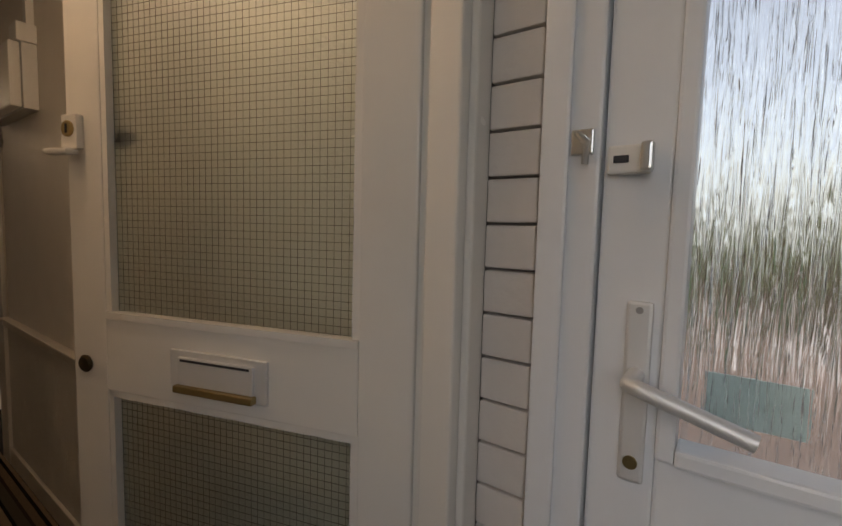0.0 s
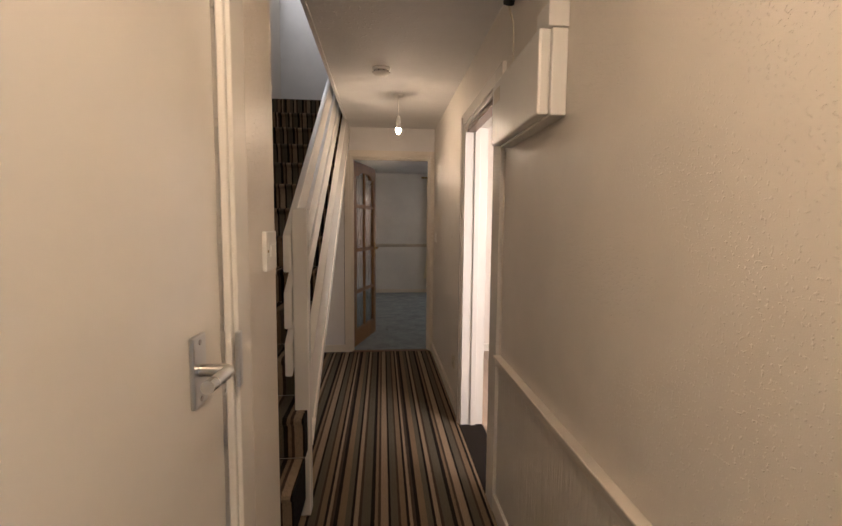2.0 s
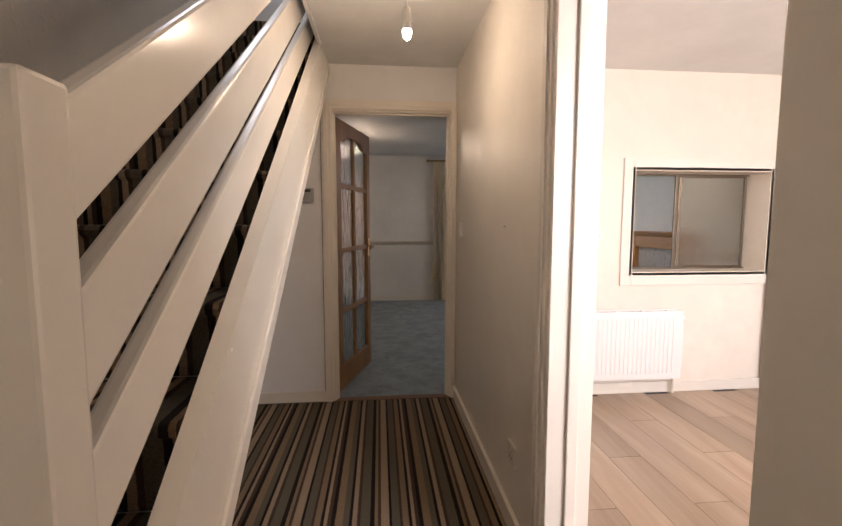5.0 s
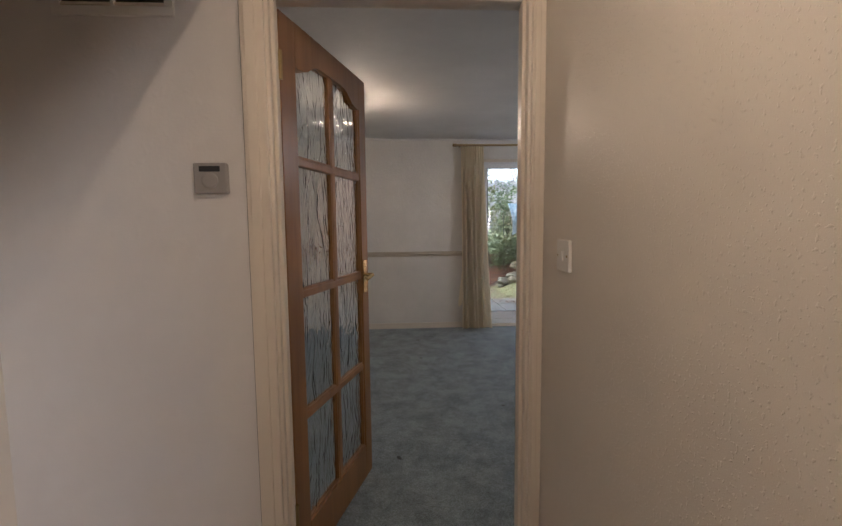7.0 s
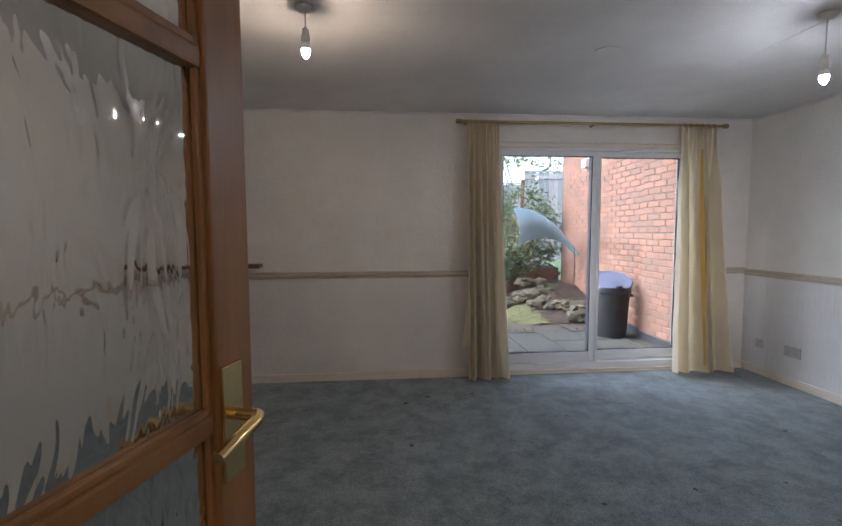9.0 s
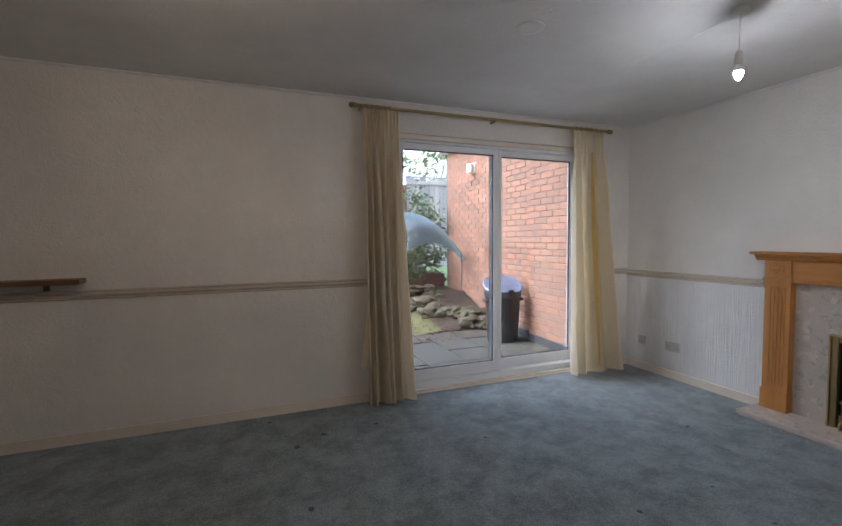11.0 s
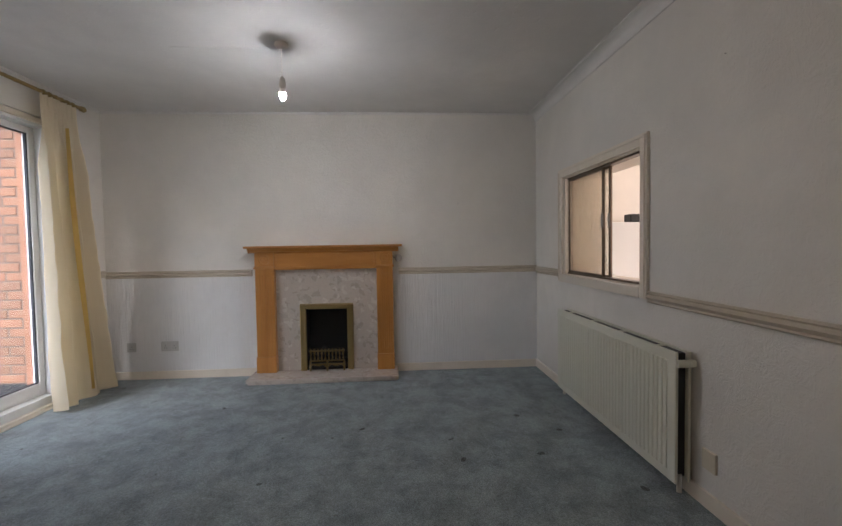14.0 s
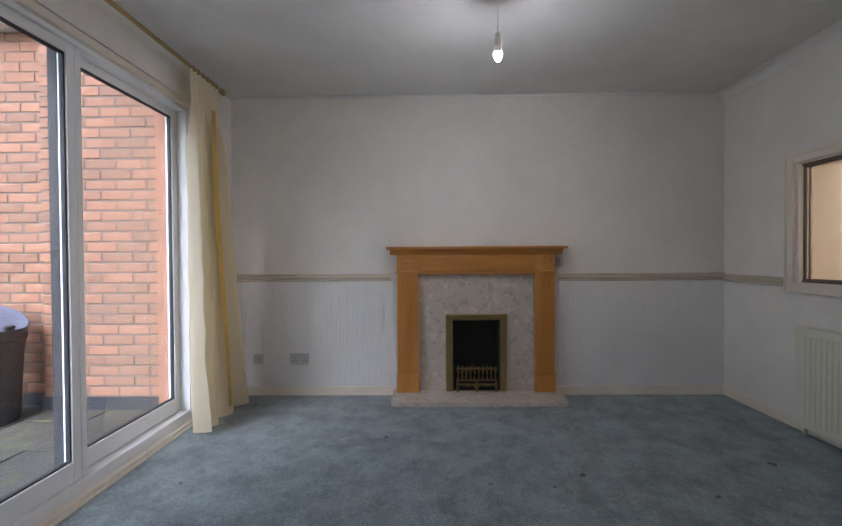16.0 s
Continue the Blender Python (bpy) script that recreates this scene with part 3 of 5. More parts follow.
setting("trim_dado_hall", boxes((-0.026, 0, -4.98, -2.621, 0.705, 0.733), (-0.034, 0, -4.98, -2.621, 0.733, 0.745), bevel=0.004), CREAM, "cream painted hall dado rail")



def cove(name, axis, a, b, face, out, size, label):
    """Concave plaster moulding between wall and ceiling."""
    pts = [(face, LZ - 0.0005), (face, LZ - size)]
    for i in range(7):
        u = radians(90 * i / 6)
        pts.append((face + out * (0.008 + (size - 0.008) * (1 - math.cos(u))), LZ - size + (size - 0.010) * math.sin(u)))
    pts.append((face + out * size, LZ - 0.0005))
    return setting(name, extrude_profile(pts, axis, a, b), CEIL, label)


cove("trim_coving_near", "x", 0.125, LX1 - 0.001, LY0, 1, 0.075, "off-white plaster coving along the ceiling")
cove("trim_coving_fire", "y", LY0 + 0.001, LY1 - 0.001, LX1, -1, 0.016, "narrow off-white coving along the ceiling")
cove("trim_coving_garden", "x", LX0, LX1 - 0.017, LY1, -1, 0.016, "narrow off-white coving along the ceiling")

# kitchen doorway: lining, stops, architraves
setting("trim_kitchen_lining", boxes(
    (-0.012, 0.135, -1.745, -1.72, 0, 1.955), (-0.012, 0.135, -2.505, -2.482, 0, 1.955), (-0.012, 0.135, -2.482, -1.745, 1.93, 1.955),
    (0.05, 0.085, -1.757, -1.745, 0, 1.93), (0.05, 0.085, -2.482, -2.470, 0, 1.93), bevel=0.003), GLOSS, "white gloss painted kitchen door lining")
setting("trim_kitchen_architrave", boxes(
    (-0.020, -0.001, -1.72, -1.655, 0, 2.02), (-0.028, -0.020, -1.70, -1.672, 0, 2.0), (-0.020, -0.001, -2.618, -2.490, 0, 2.02), (-0.020, -0.001, -2.490, -1.72, 1.955, 2.02), bevel=0.003),
    GLOSS, "white gloss painted architrave round the kitchen doorway")
setting("trim_kitchen_track", boxes((0.0, 0.05, -2.481, -1.758, 1.90, 1.93)), DARKWOOD, "dark timber head track in the kitchen doorway")
# near-black strip paints the shade of the floor gap, no threshold stands here
setting("trim_kitchen_sill", boxes((-0.02, 0.13, -2.482, -1.745, -0.05, 0.006)), surface("dark_gap_fill", (0.022, 0.017, 0.014), 0.8, bump=0.2, spec=0.1), "near-black strip standing for the dark gap under the kitchen doorway")

# living room doorway
setting("trim_living_lining", boxes(
    (-0.858, -0.834, -0.004, 0.109, 0, 2.010), (-0.052, -0.028, -0.004, 0.109, 0, 2.010), (-0.834, -0.052, -0.004, 0.109, 1.985, 2.010),
    (-0.834, -0.822, 0.02, 0.055, 0, 1.985), (-0.064, -0.052, 0.02, 0.055, 0, 1.985), (-0.822, -0.064, 0.02, 0.055, 1.973, 1.985), bevel=0.003), CREAM, "cream gloss living room door lining")
setting("trim_living_architrave", boxes(
    (-0.913, -0.844, -0.020, -0.001, 0, 2.062), (-0.900, -0.868, -0.027, -0.020, 0, 2.046), (-0.042, -0.001, -0.020, -0.001, 0, 2.062), (-0.036, -0.018, -0.027, -0.020, 0, 2.046),
    (-0.844, -0.042, -0.020, -0.001, 2.000, 2.062), (-0.868, -0.036, -0.027, -0.020, 2.022, 2.046), bevel=0.003), CREAM, "cream gloss architrave round the living room doorway")
setting("trim_living_gap", boxes((-0.9175, -0.9135, -0.007, -0.0015, 0.07, 2.065)), SEAL, "dark open crack beside the living room architrave")
setting("trim_living_architrave_inside", boxes(
    (-0.910, -0.860, 0.106, 0.12, 0, 2.06), (-0.030, 0.026, 0.106, 0.12, 0, 2.06), (-0.860, -0.030, 0.106, 0.12, 2.012, 2.06), bevel=0.003), CREAM, "cream gloss architrave inside the living room")

# cupboard doorway on the hall's left
setting("trim_cupboard_architrave", boxes(
    (-0.78, -0.762, -3.77, -3.70, 0, 2.06), (-0.78, -0.768, -3.785, -3.77, 0, 2.0), (-0.78, -0.762, -4.585, -4.52, 0, 2.06), (-0.78, -0.762, -4.52, -3.77, 2.0, 2.06), bevel=0.003), GLOSS, "white gloss architrave round the cupboard door")


# ---- stairs ----
GO, RISE = 0.243, 0.1856


def nose(y):
    return 2.54 + (RISE / GO) * y


stairs = thing("staircase", (-1.27, -3.16, 0), "straight staircase with striped carpet and white painted strings", "staircase")


def step_mesh(k):
    z = 2.54 - (14 - k) * RISE
    y = -(14 - k) * GO
    z0 = max(0.0, z - RISE)
    right = -0.902 if k > 3 else -0.86
    prof = [(y + GO + 0.02, z), (y + 0.012, z), (y + 0.003, z - 0.004), (y - 0.002, z - 0.014), (y + 0.002, z - 0.028), (y + 0.018, z - 0.038), (y + 0.024, z0), (y + GO + 0.02, z0)]
    return extrude_profile(prof, "x", -1.655, right)


for k in range(1, 15):
    part("step", step_mesh(k), STRIPE, stairs, "striped carpet step" if k == 1 else "", soft=False)


def slope_board(x0, x1, y0, y1, lo, hi, bevel=0.004):
    """A sloping board between two heights over the nosing line, cut upright at its ends."""
    pts = [(y0, nose(y0) + lo), (y1, nose(y1) + lo), (y1, nose(y1) + hi), (y0, nose(y0) + hi)]
    bm = extrude_profile(pts, "x", x0, x1)
    if bevel:
        bmesh.ops.bevel(bm, geom=list(bm.edges), offset=bevel, segments=2, profile=0.6, affect="EDGES")
    return bm


part("wall_string", slope_board(SX, -1.652, -3.30, 0.02, -0.30, 0.085), GLOSS, stairs, "chipped cream string along the wall")
bm = extrude_profile([(-2.516, nose(-2.516) - 0.32), (0.0, nose(0.0) - 0.32), (0.0, nose(0.0) + 0.013), (-2.516, nose(-2.516) + 0.013)], "x", -0.900, -0.858)
part("outer_string", bm, GLOSS, stairs, "cream outer string board")
part("string_bead", slope_board(-0.858, -0.848, -2.515, 0.0, -0.325, -0.260), GLOSS, stairs)
part("soffit", extrude_profile([(-2.80, nose(-2.80) - 0.312), (0.0, nose(0.0) - 0.312), (0.0, nose(0.0) - 0.296), (-2.80, nose(-2.80) - 0.296)], "x", SX + 0.001, -0.900), GLOSS, stairs)

rail = thing("balustrade", (-0.90, -2.54, 0), "white painted timber balustrade with flat sloping rails", "balustrade")
part("newel_post", B(-0.914, -0.850, -2.585, -2.518, 0.0, 1.390, bevel=0.006), GLOSS, rail, "square newel post")
PITCH = 0.72
for zm, tall, nm in ((1.549, 0.160, "handrail"), (1.302, 0.162, "middle_rail"), (1.092, 0.150, "lower_rail")):
    ends = [(y, zm + PITCH * (y + 2.0)) for y in (-2.605, -0.02)]
    bm = extrude_profile([ends[0], ends[1], (ends[1][0], ends[1][1] + tall), (ends[0][0], ends[0][1] + tall)], "x", -0.950, -0.916)
    bmesh.ops.bevel(bm, geom=list(bm.edges), offset=0.008, segments=2, profile=0.6, affect="EDGES")
    part(nm, bm, GLOSS, rail)
part("top_post", B(-0.905, -0.852, -0.06, 0.0, 2.30, 3.45, bevel=0.005), GLOSS, rail)

wr = thing("wall_handrail", (SX, -2.9, 0.9), "cream painted wooden wall handrail on wire brackets", "handrail")
part("rail", slope_board(-1.635, -1.585, -2.62, -0.25, 0.705, 0.775, 0.016), CREAM, wr)
for y in (-2.35, -1.65, -0.95, -0.35):
    z = nose(y) + 0.70
    part("bracket", pipe([(SX, y, z - 0.05), (-1.65, y, z - 0.055), (-1.612, y, z - 0.03), (-1.612, y, z + 0.02)], 0.005, 8), CHROME, wr)
    part("bracket_arm", pipe([(SX, y + 0.04, z - 0.03), (-1.65, y + 0.045, z - 0.035), (-1.612, y + 0.02, z + 0.01)], 0.004, 8), CHROME, wr)

# ---- front door ----
fd = thing("front_door", (-0.046, -5.112, 0), "white painted front door with wired glass, standing open", "door", rz=17.4)
L = 0.692   # the leaf runs along local y, its room side faces local -x


part("hinge_stile", B(0, 0.042, 0.0, 0.087, 0.01, 1.99, bevel=0.003), GLOSS, fd, local=True)
part("lock_stile", B(0, 0.042, L - 0.088, L, 0.01, 1.99, bevel=0.003), GLOSS, fd, local=True)
part("middle_rail", B(0, 0.042, 0.087, L - 0.088, 0.905, 1.042, bevel=0.002), GLOSS, fd, local=True)
part("bottom_rail", B(0, 0.042, 0.087, L - 0.088, 0.01, 0.24, bevel=0.002), GLOSS, fd, local=True)
part("top_rail", B(0, 0.042, 0.087, L - 0.088, 1.87, 1.99, bevel=0.002), GLOSS, fd, local=True)
for z0, z1 in ((1.042, 1.87), (0.24, 0.905)):
    y0, y1 = 0.087, L - 0.088
    bead = boxes((0.002, 0.016, y0, y0 + 0.012, z0, z1), (0.002, 0.016, y1 - 0.012, y1, z0, z1), (-0.004, 0.016, y0, y1, z0, z0 + 0.012), (0.002, 0.016, y0, y1, z1 - 0.012, z1))
    part("glazing_bead", bead, GLOSS, fd, local=True)
    pane = part("glass_pane", B(0.018, 0.024, y0, y1, z0, z1), WIRED, fd, "obscured wired glass", local=True)
    pane.visible_shadow = False
    wires = bmesh.new()
    n = int((y1 - y0) / 0.0128)
    for i in range(1, n):
        y = y0 + (y1 - y0) * i / n
        box(wires, 0.0160, 0.0166, y - 0.0002, y + 0.0002, z0, z1)
    n = int((z1 - z0) / 0.0128)
    for i in range(1, n):
        z = z0 + (z1 - z0) * i / n
        box(wires, 0.0160, 0.0166, y0, y1, z - 0.00028, z + 0.00028)
    part("wire_grid", wires, WIRE, pane, "fine square wire grid", local=True)
plate = part("letter_plate", B(-0.006, 0, 0.245, 0.445, 0.930, 1.003, bevel=0.002), PALEMETAL, fd, "pale painted metal letter plate", local=True)
part("letter_flap", B(-0.012, -0.006, 0.268, 0.422, 0.945, 0.993, bevel=0.002), PALEMETAL, plate, local=True)
part("flap_ledge", B(-0.020, -0.006, 0.264, 0.426, 0.933, 0.945, bevel=0.002), OLDBRASS, plate, local=True)
part("flap_slot", B(-0.0128, -0.0118, 0.274, 0.416, 0.986, 0.990), SEAL, plate, local=True)
latch = part("night_latch", B(-0.014, 0, L - 0.048, L - 0.006, 1.350, 1.412, bevel=0.004), GLOSS, fd, "painted night latch", local=True)
part("latch_disc", lathe([(0.012, -0.004), (0.0145, -0.003), (0.0145, 0.0)], 20, (-0.014, L - 0.027, 1.385), "x"), OLDBRASS, latch, local=True)
part("latch_key_slot", B(-0.0190, -0.0175, L - 0.029, L - 0.025, 1.377, 1.393), SEAL, latch, local=True)
part("latch_lever", B(-0.034, -0.010, L - 0.048, L + 0.012, 1.338, 1.348, bevel=0.004), GLOSS, latch, local=True)
part("knob", lathe([(0.016, 0.0), (0.017, -0.003), (0.013, -0.007), (0.002, -0.008)], 20, (0, L - 0.034, 0.950), "x"), DARKBRASS, fd, "dark tarnished lock disc", local=True, soft=True)
part("outer_pull", lathe([(0.010, 0.046), (0.012, 0.030), (0.022, 0.026), (0.020, 0.0250)], 16, (0, L - 0.118, 1.372), "x"), BLACK, fd, "dark pull on the outer face", local=True, soft=True)

# frame post, painted brick return and porch door, seen side on
setting("door_frame", boxes((-0.040, 0.016, -5.172, -5.120, 0, 2.02), (-0.020, 0.022, -5.185, -5.172, 0, 2.02), (-0.72, -0.040, -5.172, -5.120, 2.02, 2.07), (-0.76, -0.72, -5.172, -5.120, 0, 2.07), bevel=0.004), GLOSS, "white painted front door frame")
pd = thing("porch_door", (0.05, -5.262, 0), "white framed porch door with streaked glass", "door")
part("outer_frame", boxes((0.012, 0.09, -5.335, -5.264, 0, 2.08), (0.012, 0.09, -6.12, -6.05, 0, 2.08), (0.012, 0.09, -6.05, -5.335, 2.02, 2.08), (0.004, 0.012, -5.30, -5.264, 0, 2.08), bevel=0.004), UPVC, pd)
part("lock_stile", B(0.020, 0.075, -5.412, -5.338, 0.03, 2.0, bevel=0.004), UPVC, pd)
part("hinge_stile", B(0.020, 0.075, -6.045, -5.96, 0.03, 2.0, bevel=0.004), UPVC, pd)
part("top_rail", B(0.020, 0.075, -5.96, -5.412, 1.91, 2.0, bevel=0.004), UPVC, pd)
part("bottom_rail", B(0.020, 0.075, -5.96, -5.412, 0.03, 0.965, bevel=0.004), UPVC, pd)
part("glazing_bead", boxes((0.012, 0.05, -5.432, -5.412, 0.965, 1.91), (0.006, 0.05, -5.96, -5.432, 0.965, 0.985), (0.012, 0.05, -5.96, -5.94, 0.985, 1.91), (0.012, 0.05, -5.94, -5.432, 1.89, 1.91), bevel=0.004), UPVC, pd)
pane = part("glass_pane", B(0.045, 0.053, -5.94, -5.43, 0.98, 1.90), REED, pd, "rain-streaked obscured glass")
pane.visible_shadow = False
hp = part("handle_plate", B(0.012, 0.020, -5.402, -5.374, 0.93, 1.145, bevel=0.004), PALEMETAL, pd, "brushed metal handle plate")
part("lever", pipe([(0.014, -5.388, 1.06), (-0.030, -5.388, 1.06), (-0.034, -5.40, 1.058), (-0.034, -5.50, 1.030)], 0.009, 12), PALEMETAL, hp, soft=True)
part("keyhole", lathe([(0.008, -0.002), (0.008, 0.0)], 16, (0.011, -5.388, 0.955), "x"), OLDBRASS, hp)
part("screw", lathe([(0.004, -0.001), (0.004, 0.0)], 12, (0.011, -5.388, 1.135), "x"), GREY, hp)
lk = part("surface_lock", B(0.004, 0.020, -5.390, -5.345, 1.290, 1.322, bevel=0.003), PLASTIC, pd, "white surface lock")
part("lock_nose", B(-0.012, 0.006, -5.394, -5.382, 1.290, 1.322, bevel=0.003), CHROME, lk)
part("lock_slot", B(0.0025, 0.0045, -5.368, -5.352, 1.302, 1.310), SEAL, lk)
hk = part("hook", pipe([(0.012, -5.315, 1.335), (-0.012, -5.315, 1.335), (-0.014, -5.325, 1.325), (-0.014, -5.325, 1.300)], 0.004, 10), CHROME, pd, "small catch with a hanging stay")
part("hook_plate", B(0.006, 0.013, -5.328, -5.302, 1.315, 1.345, bevel=0.002), CHROME, hk)
note = solo("paper_note", B(0.054, 0.056, -5.545, -5.455, 1.012, 1.068), PAPER, "pale green paper note behind the porch glass", "notice", base=(0.055, -5.5, 1.012))

# ---- cupboard door ----
cd = thing("cupboard_door", (-0.80, -4.5, 0), "flush white gloss cupboard door, closed", "door")
part("leaf", B(-0.822, -0.784, -4.517, -3.787, 0.01, 1.995, bevel=0.002), GLOSS, cd)
ph = part("handle_plate", B(-0.784, -0.777, -3.905, -3.862, 1.070, 1.170, bevel=0.003), CHROME, cd, "chrome latch plate")
part("lever", pipe([(-0.777, -3.884, 1.120), (-0.742, -3.884, 1.120), (-0.738, -3.892, 1.120), (-0.738, -3.962, 1.124)], 0.0085, 12), CHROME, ph, soft=True)
for z in (1.080, 1.160):
    part("screw", lathe([(0.004, 0), (0.004, 0.001)], 10, (-0.777, -3.884, z), "x"), GREY, ph)
part("keep", B(-0.762, -0.755, -3.79, -3.772, 1.06, 1.15, bevel=0.002), CHROME, cd)


def switch(name, at, face, label, w=0.086, h=0.086, mat=PLASTIC, rockers=1, group="", key=(0.010, 0.014)):
    """A wall switch; face: '+x', '-x', '+y', '-y', the way that it looks."""
    s = 1 if face[0] == "+" else -1
    ax = face[1]
    t = thing(name, at, label, "light switch", group)

    def bx(d0, d1, u0, u1, z0, z1, bevel=0.002):
        d0, d1 = s * d0, s * d1
        if ax == "x":
            return B(at[0] + d0, at[0] + d1, at[1] + u0, at[1] + u1, at[2] + z0, at[2] + z1, bevel=bevel)
        return B(at[0] + u0, at[0] + u1, at[1] + d0, at[1] + d1, at[2] + z0, at[2] + z1, bevel=bevel)
    part("plate", bx(0, 0.010, -w / 2, w / 2, -h / 2, h / 2, 0.003), mat, t)
    for i in range(rockers):
        u = (i - (rockers - 1) / 2) * 0.03
        part("rocker", bx(0.010, 0.015, u - key[0], u + key[0], -key[1], key[1], 0.002), mat, t)
    part("inset", bx(0.010, 0.0112, -w * 0.36, w * 0.36, -h * 0.30, h * 0.30, 0.001), mat, t)
    for u in (-w * 0.36, w * 0.36):
        part("screw", bx(0.0095, 0.0116, u - 0.003, u + 0.003, -0.003, 0.003, 0.001), OLDBRASS, t)
    return t


def socket(name, at, face, label, w=0.146, h=0.086, mat=PLASTIC, gangs=2, group=""):
    s = 1 if face[0] == "+" else -1
    ax = face[1]
    t = thing(name, at, label, "socket", group)

    def bx(d0, d1, u0, u1, z0, z1, bevel=0.0):
        d0, d1 = s * d0, s * d1
        if ax == "x":
            return B(at[0] + d0, at[0] + d1, at[1] + u0, at[1] + u1, at[2] + z0, at[2] + z1, bevel=bevel)
        return B(at[0] + u0, at[0] + u1, at[1] + d0, at[1] + d1, at[2] + z0, at[2] + z1, bevel=bevel)
    p = part("plate", bx(0, 0.010, -w / 2, w / 2, -h / 2, h / 2, 0.003), mat, t)
    for g in range(gangs):
        c = (g - (gangs - 1) / 2) * w * 0.5
        part("rocker", bx(0.010, 0.014, c - 0.006, c + 0.006, 0.018, 0.034, 0.001), mat, t)
        for du, dz in ((0, 0.006), (-0.011, -0.014), (0.011, -0.014)):
            part("pin_hole", bx(0.0095, 0.0106, c + du - 0.003, c + du + 0.003, dz - 0.004, dz + 0.003), SEAL, p)
    return t


switch("light_switch", (-0.78, -3.510, 1.264), "+x", "white plastic light switch on woodchip wall by the stairs", key=(0.020, 0.013))
switch("light_switch", (-0.001, -0.205, 1.20), "-x", "white plastic light switch beside the living room door")
switch("light_switch", (0.165, 0.181, 1.095), "+y", "grey metal light switch on the living room wall", mat=GREY)
socket("wall_socket", (-0.001, -1.38, 0.32), "-x", "cream single socket low on the hall wall", w=0.086, gangs=1, mat=OLDPLASTIC)
socket("wall_socket", (LX1 - 0.005, 3.435, 0.287), "-x", "grey double socket beside the fireplace", mat=DULLPLATE)
socket("aerial_socket", (LX1 - 0.005, 3.755, 0.283), "-x", "aged white aerial socket on ribbed wallpaper", w=0.075, h=0.08, gangs=1, mat=DULLPLATE)
socket("wall_socket", (2.80, LY1 - 0.001, 0.20), "-y", "white socket low behind the curtain", w=0.086, gangs=1)
socket("wall_socket", (0.965, -0.057, 1.17), "-y", "white double socket on the kitchen wall")
solo("blanking_plate", B(0.72, 0.80, LY0, LY0 + 0.012, 0.165, 0.25, bevel=0.004), OLDPLASTIC, "yellowed blank cover plate low on the wall", "cover plate", base=(0.76, LY0, 0.165))
pk = thing("wall_peg", (-0.815, -3.44, 1.19), "white painted rounded peg on the wall end", "peg")
part("peg", lathe([(0.018, 0.0), (0.018, 0.03), (0.023, 0.045), (0.023, 0.06), (0.012, 0.068)], 20, (-0.815, -3.44, 1.205), "y"), GLOSS, pk, soft=True)

# thermostat
th = thing("thermostat", (-1.015, -0.0, 1.385), "grey plastic room thermostat on the hall wall", "thermostat")
b0 = part("body", B(-1.063, -0.967, -0.028, -0.001, 1.388, 1.478, bevel=0.005), GREY, th)
part("display", B(-1.045, -0.985, -0.030, -0.028, 1.452, 1.468), SEAL, b0)
part("dial", lathe([(0.024, 0.0), (0.024, -0.006), (0.018, -0.008)], 24, (-1.015, -0.028, 1.425), "y"), GREY, b0)

# high vent on the end wall
vt = thing("wall_vent", (-1.27, 0.0, 1.90), "white louvred air vent under the stairs", "vent")
part("frame", boxes((-1.44, -1.10, -0.014, -0.001, 1.90, 1.925), (-1.44, -1.10, -0.014, -0.001, 2.045, 2.07), (-1.44, -1.415, -0.014, -0.001, 1.925, 2.045), (-1.125, -1.10, -0.014, -0.001, 1.925, 2.045), (-1.275, -1.265, -0.014, -0.001, 1.925, 2.045), bevel=0.002), PLASTIC, vt)
part("backing", B(-1.415, -1.125, -0.004, -0.001, 1.925, 2.045), SEAL, vt)
for i in range(6):
    part("slat", B(-1.415, -1.125, -0.011, -0.004, 1.928 + i * 0.02, 1.936 + i * 0.02), CREAM, vt)

# consumer unit and trunking
cu = thing("fuse_box", (0.0, -2.96, 1.64), "white metal fuse box on the hall wall", "fuse box")
part("back_box", B(-0.048, -0.001, -3.250, -2.716, 1.640, 1.885, bevel=0.004), PLASTIC, cu)
cv = part("cover", B(-0.086, -0.050, -3.247, -2.719, 1.643, 1.882, bevel=0.008), PLASTIC, cu)
part("warning_label", B(-0.0875, -0.086, -2.83, -2.75, 1.80, 1.85), OLDPLASTIC, cv)
part("cable_box", B(-0.062, -0.001, -3.255, -3.155, 1.886, 1.955, bevel=0.004), PLASTIC, cu)
part("trunking", B(-0.026, -0.001, -3.225, -3.185, 1.956, CZ - 0.001, bevel=0.002), PLASTIC, cu)
jb = thing("junction_box", (0.0, -2.80, 2.17), "cream junction box with black plug near the ceiling", "junction box")
part("body", B(-0.045, -0.001, -2.88, -2.79, 2.185, 2.265, bevel=0.006), OLDPLASTIC, jb)
part("plug", T((-0.03, -2.72, 2.20), (-0.03, -2.755, 2.235), 0.022, n=14), BLACK, jb, "black plug")
part("cable", pipe([(-0.03, -2.72, 2.20), (-0.012, -2.735, 2.12), (-0.008, -2.74, 1.886)], 0.004, 8), OLDPLASTIC, jb)
# added raised strip that draws a thin line on an otherwise flat wall
solo("wall_line_strip", B(-0.007, -0.001, -2.634, -2.622, 0.746, 1.639, bevel=0.002), CREAM, "thin added strip marking a line between fuse box and dado rail", "batten", base=(-0.004, -2.628, 0.746))


